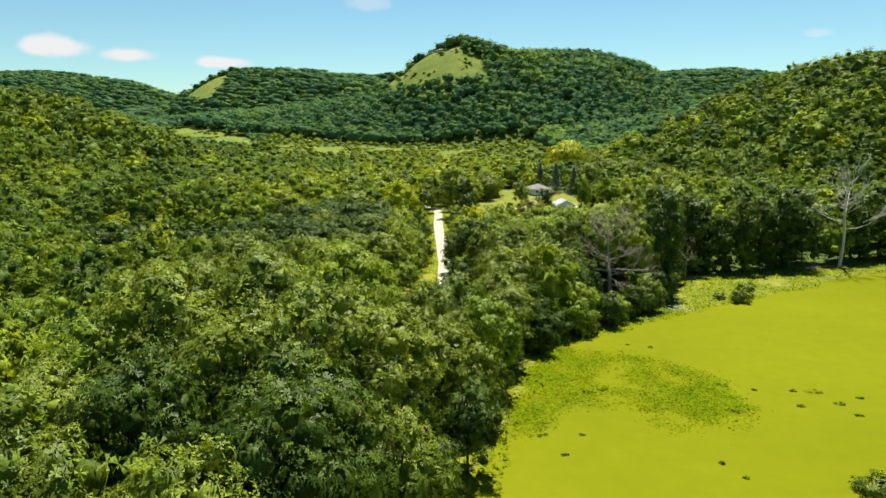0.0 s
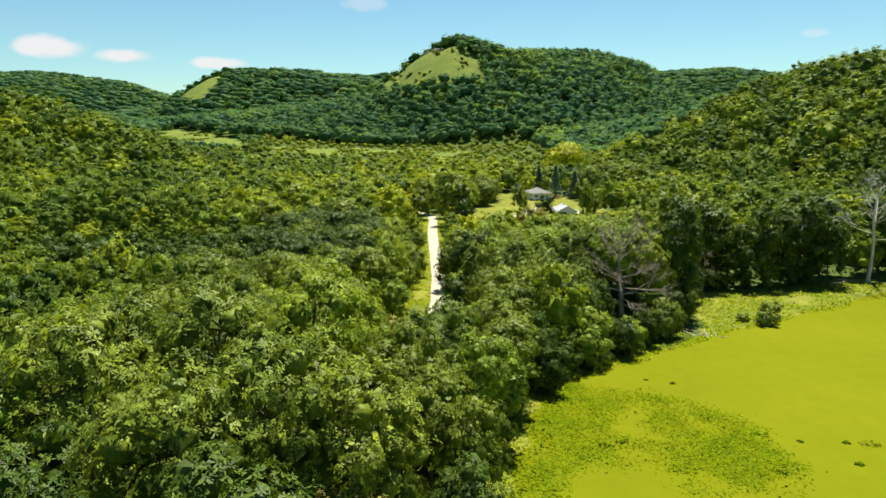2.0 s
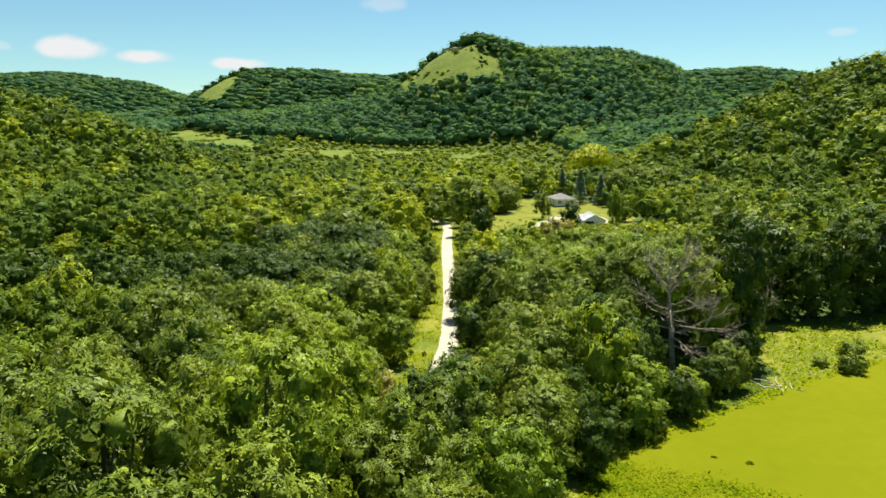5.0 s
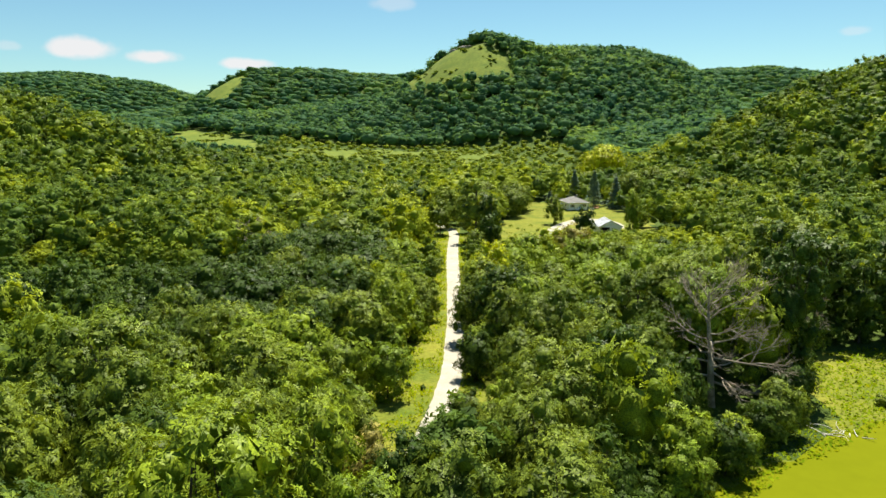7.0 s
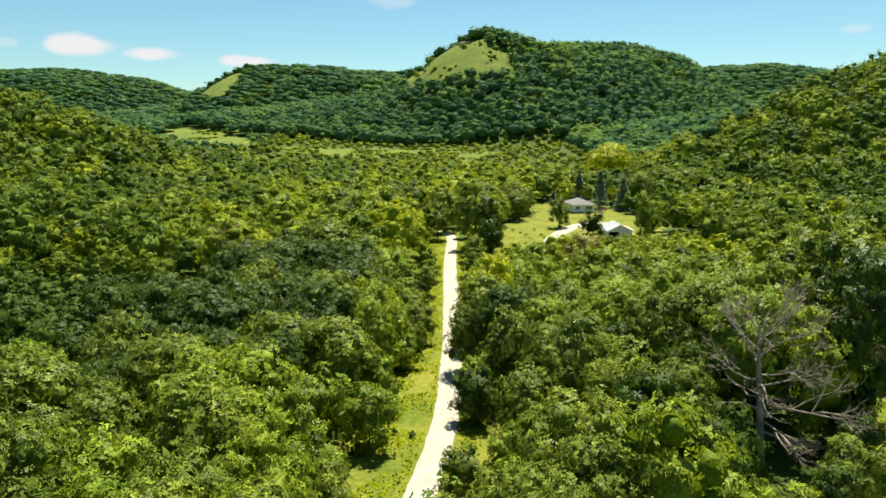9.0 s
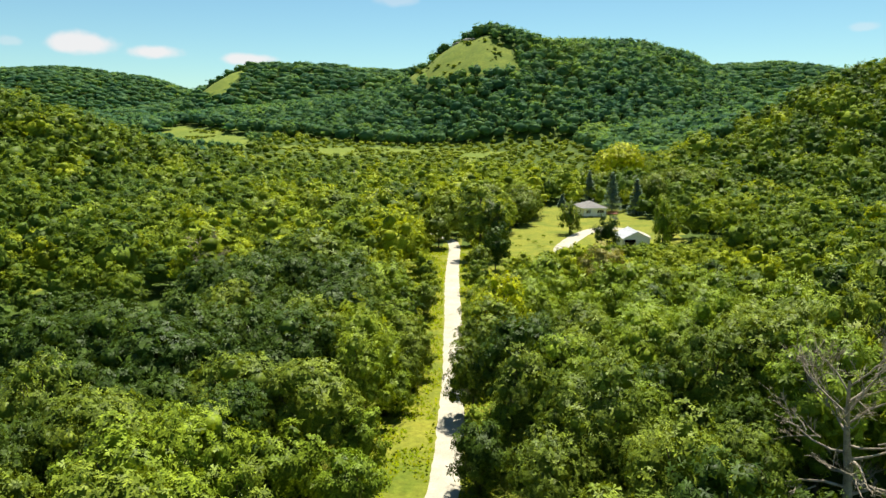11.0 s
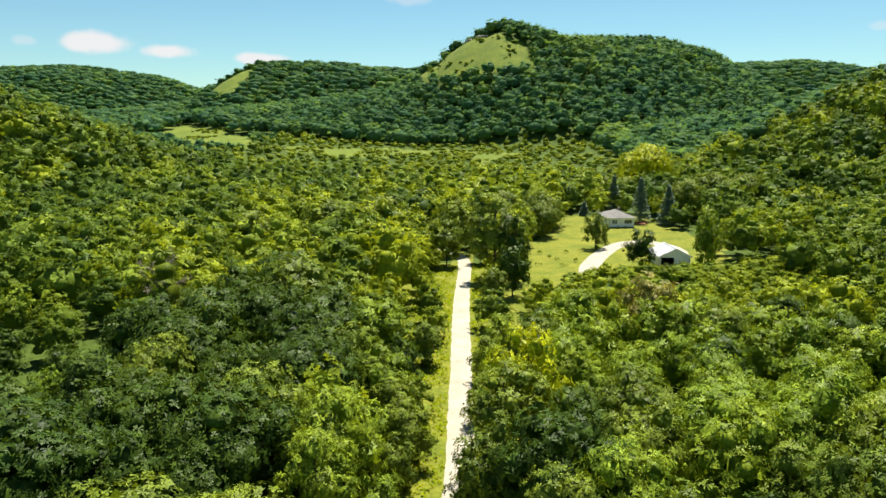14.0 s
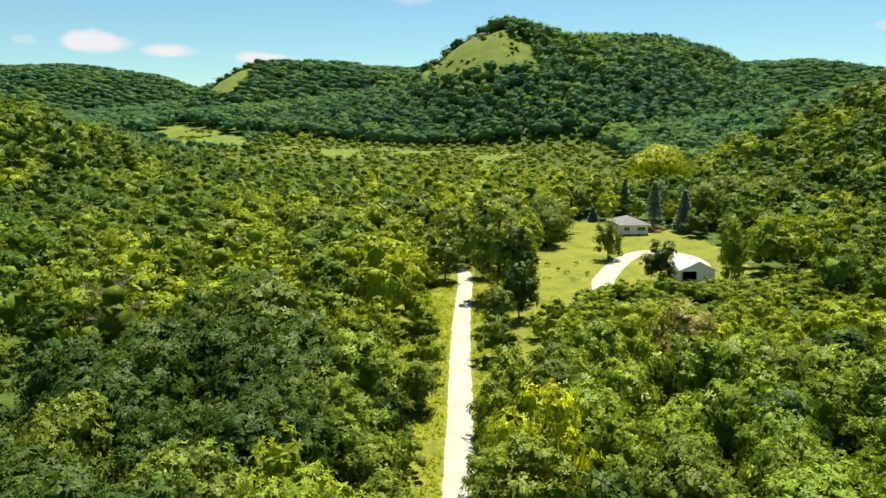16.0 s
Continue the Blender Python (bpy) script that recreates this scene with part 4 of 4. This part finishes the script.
# ---------------------------------------------------------------- buildings
def block(bm, x0, x1, y0, y1, z0, z1):
    made = bmesh.ops.create_cube(bm, size=1.0, matrix=Matrix.Translation(((x0 + x1) / 2, (y0 + y1) / 2, (z0 + z1) / 2)) @ Matrix.Diagonal((x1 - x0, y1 - y0, z1 - z0, 1)))
    return made["verts"]


def boxed(name, x0, x1, y0, y1, z0, z1, material, parent, label="", bevel=0.0):
    bm = bmesh.new()
    block(bm, x0, x1, y0, y1, z0, z1)
    if bevel:
        bmesh.ops.bevel(bm, geom=bm.edges[:], offset=bevel, segments=1, affect="EDGES")
    return part(name, bm, material, parent, label)


def wall_with(name, length, high, thick, openings, material, parent, place):
    """A wall along x with real openings (x0, x1, z0, z1), set by the pose place."""
    bm = bmesh.new()
    xs = sorted({0.0, length, *(o[0] for o in openings), *(o[1] for o in openings)})
    zs = sorted({0.0, high, *(o[2] for o in openings), *(o[3] for o in openings)})
    for a, b in zip(xs, xs[1:]):
        for c, d in zip(zs, zs[1:]):
            if not any(o[0] < (a + b) / 2 < o[1] and o[2] < (c + d) / 2 < o[3] for o in openings):
                block(bm, a, b, 0, thick, c, d)
    bmesh.ops.remove_doubles(bm, verts=bm.verts[:], dist=1e-4)
    ob = part(name, bm, material, parent)
    ob.matrix_basis = place
    return ob


def window_in(parent, place, x0, x1, z0, z1, mullions=1):
    w = boxed("window", x0, x1, 0.10, 0.12, z0, z1, GLASS, parent, "dark glass window with white frame")
    w.matrix_basis = place
    for a, b, c, d in ((x0 - 0.08, x1 + 0.08, z0 - 0.08, z0), (x0 - 0.08, x1 + 0.08, z1, z1 + 0.08), (x0 - 0.08, x0, z0, z1), (x1, x1 + 0.08, z0, z1)):
        boxed("window_frame", a, b, -0.03, 0.15, c, d, SIDING, w)
    for k in range(mullions):
        m = x0 + (x1 - x0) * (k + 1) / (mullions + 1)
        boxed("mullion", m - 0.04, m + 0.04, 0.05, 0.13, z0, z1, SIDING, w)
    return w


def roof_panel(name, corners, thick, material, parent):
    bm = bmesh.new()
    lower = [bm.verts.new(c) for c in corners]
    upper = [bm.verts.new((c[0], c[1], c[2] + thick)) for c in corners]
    bm.faces.new(lower[::-1])
    bm.faces.new(upper)
    for k in range(len(corners)):
        j = (k + 1) % len(corners)
        bm.faces.new((lower[k], lower[j], upper[j], upper[k]))
    return part(name, bm, material, parent)


def house():
    """White single-storey house with a hipped grey roof."""
    L, D, H = 8.0, 11.0, 2.7
    ob = new("house")
    ob.matrix_basis = pose(41.2, 321.6, land_at(44, 326), 0, 0, 9)
    tagged(ob, "white single-storey house with grey hipped roof", "house")
    boxed("foundation", -0.08, L + 0.08, -0.08, D + 0.08, -0.8, 0.25, ROCK, ob)
    front = [(1.0, 2.5, 1.0, 2.1), (4.9, 7.2, 1.0, 2.1)]
    wall_with("wall", L, H, 0.2, front, SIDING, ob, pose(0, 0, 0.25))
    wall_with("wall", L, H, 0.2, [], SIDING, ob, pose(L, D, 0.25, 0, 0, 180))
    side = [(2.0, 3.2, 1.0, 2.1), (5.0, 5.9, 0.02, 2.1), (7.5, 9.0, 1.0, 2.1)]
    wall_with("wall", D, H, 0.2, side, SIDING, ob, pose(L, 0, 0.25, 0, 0, 90))
    wall_with("wall", D, H, 0.2, [(2.5, 3.8, 1.0, 2.1), (7.0, 8.5, 1.0, 2.1)], SIDING, ob, pose(0, D, 0.25, 0, 0, -90))
    for x0, x1, z0, z1 in front:
        window_in(ob, pose(0, 0, 0.25), x0, x1, z0, z1, 2)
    for x0, x1, z0, z1 in (side[0], side[2]):
        window_in(ob, pose(L, 0, 0.25, 0, 0, 90), x0, x1, z0, z1)
    for x0, x1 in ((2.5, 3.8), (7.0, 8.5)):
        window_in(ob, pose(0, D, 0.25, 0, 0, -90), x0, x1, 1.0, 2.1)
    d = boxed("door", 5.02, 5.88, 0.08, 0.13, 0.03, 2.08, SIDING, ob, "white front door")
    d.matrix_basis = pose(L, 0, 0.25, 0, 0, 90)
    boxed("door_handle", 5.72, 5.8, 0.03, 0.08, 1.0, 1.06, SHADE_AND_TRIM, d)
    boxed("ceiling", 0.1, L - 0.1, 0.1, D - 0.1, H + 0.18, H + 0.24, SHADE_AND_TRIM, ob)
    e, z0, z1 = 0.55, H + 0.26, H + 2.15
    a, b, c, d = (-e, -e, z0), (L + e, -e, z0), (L + e, D + e, z0), (-e, D + e, z0)
    r0, r1 = (L / 2, L / 2 + 0.3, z1), (L / 2, D - L / 2 - 0.3, z1)
    for name, cs in (("roof", (a, b, r0)), ("roof", (b, c, r1, r0)), ("roof", (c, d, r1)), ("roof", (d, a, r0, r1))):
        roof_panel(name, cs, 0.12, SHINGLE, ob)
    for x0, x1, y0, y1 in ((-e - 0.04, L + e + 0.04, -e - 0.04, -e), (-e - 0.04, L + e + 0.04, D + e, D + e + 0.04), (-e - 0.04, -e, -e, D + e), (L + e, L + e + 0.04, -e, D + e)):
        boxed("fascia", x0, x1, y0, y1, z0 - 0.12, z0 + 0.12, SIDING, ob)
    bm = bmesh.new()
    block(bm, 4.9, 5.5, 6.0, 6.6, z0, z1 + 0.6)
    part("chimney", bm, ROCK, ob)


house()


def deck():
    ob = new("deck")
    ob.matrix_basis = pose(50.6, 326.5, land_at(52, 327), 0, 0, 9)
    tagged(ob, "low orange-stained timber deck with railing beside house", "deck")
    for k in range(12):
        boxed("plank", k * 0.3, k * 0.3 + 0.28, 0, 2.6, 0.4, 0.45, REDWOOD, ob)
    for x in (0.05, 1.75, 3.45):
        for y in (0.05, 2.5):
            boxed("post", x, x + 0.1, y, y + 0.1, -0.3, 1.35, REDWOOD, ob)
    for z in (0.8, 1.25):
        boxed("rail", 0, 3.6, 0.04, 0.1, z, z + 0.08, REDWOOD, ob)
        boxed("rail", 3.5, 3.56, 0, 2.6, z, z + 0.08, REDWOOD, ob)


deck()
for x, y in ((43.5, 319.8), (46, 320.3), (40.4, 319.4)):
    tuft(x, y, 0.8, 0.8, LEAF_DARK, "clipped dark shrub against house wall", "shrub", "shrub", "house shrubs")


def garage():
    """White garage, one bay open, its gable end under a pale metal roof."""
    L, D, H = 7.0, 8.4, 2.5
    ob = new("garage")
    ob.matrix_basis = pose(42.4, 262.6, land_at(45, 265) + 0.1, 0, 0, 4)
    tagged(ob, "white gable-ended garage with open bay under pale metal roof", "garage")
    wall_with("wall", L, H, 0.15, [(0.35, 3.3, 0.0, 2.15)], SIDING, ob, pose(0, 0, 0))
    wall_with("wall", L, H, 0.15, [], SIDING, ob, pose(L, D, 0, 0, 0, 180))
    wall_with("wall", D, H, 0.15, [(2.6, 3.6, 1.0, 1.9)], SIDING, ob, pose(L, 0, 0, 0, 0, 90))
    window_in(ob, pose(L, 0, 0, 0, 0, 90), 2.6, 3.6, 1.0, 1.9)
    wall_with("wall", D, H, 0.15, [], SIDING, ob, pose(0, D, 0, 0, 0, -90))
    boxed("slab", 0, L, 0, D, -0.4, 0.04, ROCK, ob)
    # near-black sheets put the shade of the open bay into colour
    boxed("shade_sheet", 0.17, 0.2, 0.2, D - 0.2, 0.05, H, SHADE_AND_TRIM, ob)
    boxed("shade_sheet", 0.2, L - 0.2, D - 0.25, D - 0.2, 0.05, H, SHADE_AND_TRIM, ob)
    boxed("ceiling", 0.17, L - 0.17, 0.17, D - 0.17, H - 0.05, H, SHADE_AND_TRIM, ob)
    for x0, x1, z0, z1 in ((0.22, 0.35, 0.0, 2.28), (3.3, 3.43, 0.0, 2.28), (0.35, 3.3, 2.15, 2.28)):
        boxed("door_frame", x0, x1, -0.03, 0.0, z0, z1, SIDING, ob)
    top = H + 1.7
    for y in (0.02, D - 0.14):
        bm = bmesh.new()
        tri = [bm.verts.new(c) for c in ((0, y, H), (L, y, H), (L / 2, y, top - 0.05))]
        fac = bm.faces.new(tri)
        ex = bmesh.ops.extrude_face_region(bm, geom=[fac])
        bmesh.ops.translate(bm, verts=[q for q in ex["geom"] if isinstance(q, bmesh.types.BMVert)], vec=(0, 0.12, 0))
        part("gable", bm, SIDING, ob)
    e, dz = 0.4, 1.7 * 0.4 / (L / 2)
    roof_panel("roof", ((-e, -e, H - dz), (L / 2, -e, top), (L / 2, D + e, top), (-e, D + e, H - dz)), 0.07, METALROOF, ob)
    roof_panel("roof", ((L / 2, -e, top), (L + e, -e, H - dz), (L + e, D + e, H - dz), (L / 2, D + e, top)), 0.07, METALROOF, ob)
    for k in range(18):
        y = -e + 0.02 + k * 0.51
        for a, za, b, zb in ((-e, H - dz, L / 2, top), (L / 2, top, L + e, H - dz)):
            roof_panel("seam", ((a, y, za + 0.074), (b, y, zb + 0.074), (b, y + 0.05, zb + 0.074), (a, y + 0.05, za + 0.074)), 0.03, METALROOF, ob)
    boxed("ridge_cap", L / 2 - 0.15, L / 2 + 0.15, -e, D + e, top + 0.06, top + 0.12, METALROOF, ob)
    for a, za, b, zb in ((-e, H - dz, L / 2, top), (L / 2, top, L + e, H - dz)):
        roof_panel("bargeboard", ((a, -e - 0.03, za - 0.14), (b, -e - 0.03, zb - 0.14), (b, -e - 0.002, zb - 0.14), (a, -e - 0.002, za - 0.14)), 0.2, SIDING, ob)


garage()


def rocks(x, y, count, spread, size):
    ob = new("rock_outcrop")
    ob.matrix_basis = pose(x, y, land_at(x, y))
    tagged(ob, "weathered pale limestone ledge on grassy hillside", "rock")
    for k in range(count):
        bm = bmesh.new()
        bmesh.ops.create_icosphere(bm, subdivisions=2, radius=1.0)
        for q in bm.verts:
            q.co *= 1 + 0.35 * noise.noise(q.co * 1.7 + Vector((k * 3.1, 0, 0)))
        px, py = R.normal() * spread, R.normal() * spread * 0.5
        bmesh.ops.scale(bm, vec=(size * R.uniform(0.7, 1.5), size * 0.8, size * R.uniform(0.5, 1.0)), verts=bm.verts)
        bmesh.ops.translate(bm, vec=(px, py, land_at(x + px, y + py) - land_at(x, y)), verts=bm.verts)
        part("rock", bm, ROCK, ob)


rocks(-7, 822, 9, 6.0, 2.4)


# ---------------------------------------------------------------- clouds, far behind everything
def cloud_material(name, thick):
    m, t, p = nodes_of(name)
    co = t.nodes.new("ShaderNodeTexCoord").outputs["Generated"]
    vm = t.nodes.new("ShaderNodeVectorMath")
    vm.operation = "SUBTRACT"
    vm.inputs[1].default_value = (0.5, 0.42, 0.0)
    t.links.new(co, vm.inputs[0])
    sc = t.nodes.new("ShaderNodeVectorMath")
    sc.operation = "MULTIPLY"
    sc.inputs[1].default_value = (2.0, 2.2, 0.0)
    t.links.new(vm.outputs[0], sc.inputs[0])
    ln = t.nodes.new("ShaderNodeVectorMath")
    ln.operation = "LENGTH"
    t.links.new(sc.outputs[0], ln.inputs[0])
    n = noise_of(t, 0.0042, 4, 0.5, place_of(t))
    ad = t.nodes.new("ShaderNodeMath")
    ad.operation = "MULTIPLY_ADD"
    ad.inputs[1].default_value = 1.5
    t.links.new(n.outputs[0], ad.inputs[0])
    ng = t.nodes.new("ShaderNodeMath")
    ng.operation = "SUBTRACT"
    ng.inputs[0].default_value = 0.0
    t.links.new(ln.outputs["Value"], ng.inputs[1])
    t.links.new(ng.outputs[0], ad.inputs[2])
    r = t.nodes.new("ShaderNodeMapRange")
    r.interpolation_type = "SMOOTHSTEP"
    r.inputs[1].default_value, r.inputs[2].default_value, r.inputs[4].default_value = -0.05, 0.42, thick
    t.links.new(ad.outputs[0], r.inputs[0])
    # the flat cloud cards glow by themselves in place of sunlight on them
    em = t.nodes.new("ShaderNodeEmission")
    em.inputs[0].default_value, em.inputs[1].default_value = (1.0, 0.97, 0.97, 1), 0.42
    tr = t.nodes.new("ShaderNodeBsdfTransparent")
    ms = t.nodes.new("ShaderNodeMixShader")
    t.links.new(r.outputs[0], ms.inputs[0])
    t.links.new(tr.outputs[0], ms.inputs[1])
    t.links.new(em.outputs[0], ms.inputs[2])
    t.links.new(ms.outputs[0], t.nodes["Material Output"].inputs[0])
    return m


CLOUD, THIN = cloud_material("glowing_cloud", 0.9), cloud_material("thin_cloud", 0.3)
for az, el, w, h in ((-28.2, 5.55, 620, 165), (-23.6, 5.1, 520, 130), (-17.2, 4.75, 400, 110), (-6.0, 9.4, 420, 150), (27.5, 6.4, 230, 90), (-32.6, 5.4, 200, 90)):
    eye = Vector((0, 60, 32))
    way = Vector((math.sin(radians(az)) * math.cos(radians(el)), math.cos(radians(az)) * math.cos(radians(el)), math.sin(radians(el))))
    me = quads("cloud", [(-w / 2, -h / 2, 0), (w / 2, -h / 2, 0), (w / 2, h / 2, 0), (-w / 2, h / 2, 0)], [(0, 1, 2, 3)], THIN if el > 6 or az < -30 else CLOUD)
    ob = new("cloud", me)
    ob.matrix_world = look(eye + way * 4300, eye)
    ob.visible_shadow = False
    tagged(ob, "small white fair-weather cloud in blue sky", "cloud", "clouds", "structure")


# ---------------------------------------------------------------- fallen wood
dead_tree(-23.5, 55.0, 15.0, 0.13, PALEWOOD, "thin bleached dead sapling leaning between leafy crowns", 5, 21, (-0.12, -0.05), 0.55, 0.2)


def fallen_log(x, y, long, thick, turn):
    v, f = [], []
    limb(v, f, (-long / 2, 0, thick * 0.8), (long / 2, 0, thick * 0.7), thick, thick * 0.6, 8, 0.02, R, 6)
    limb(v, f, (long * 0.2, 0, thick), (long * 0.45, 0.9, thick + 0.6), thick * 0.4, 0.04, 5, 0.05, R, 3)
    ob = new("fallen_log", quads("fallen_log", v, f, DEADWOOD))
    ob.matrix_basis = pose(x, y, land_at(x, y) - 0.04, 0, 0, turn)
    return tagged(ob, "grey fallen log lying on the pond bank", "log", "fallen logs")


fallen_log(83.5, 156.5, 5.0, 0.22, 20)
fallen_log(86.0, 158.5, 3.6, 0.16, -35)
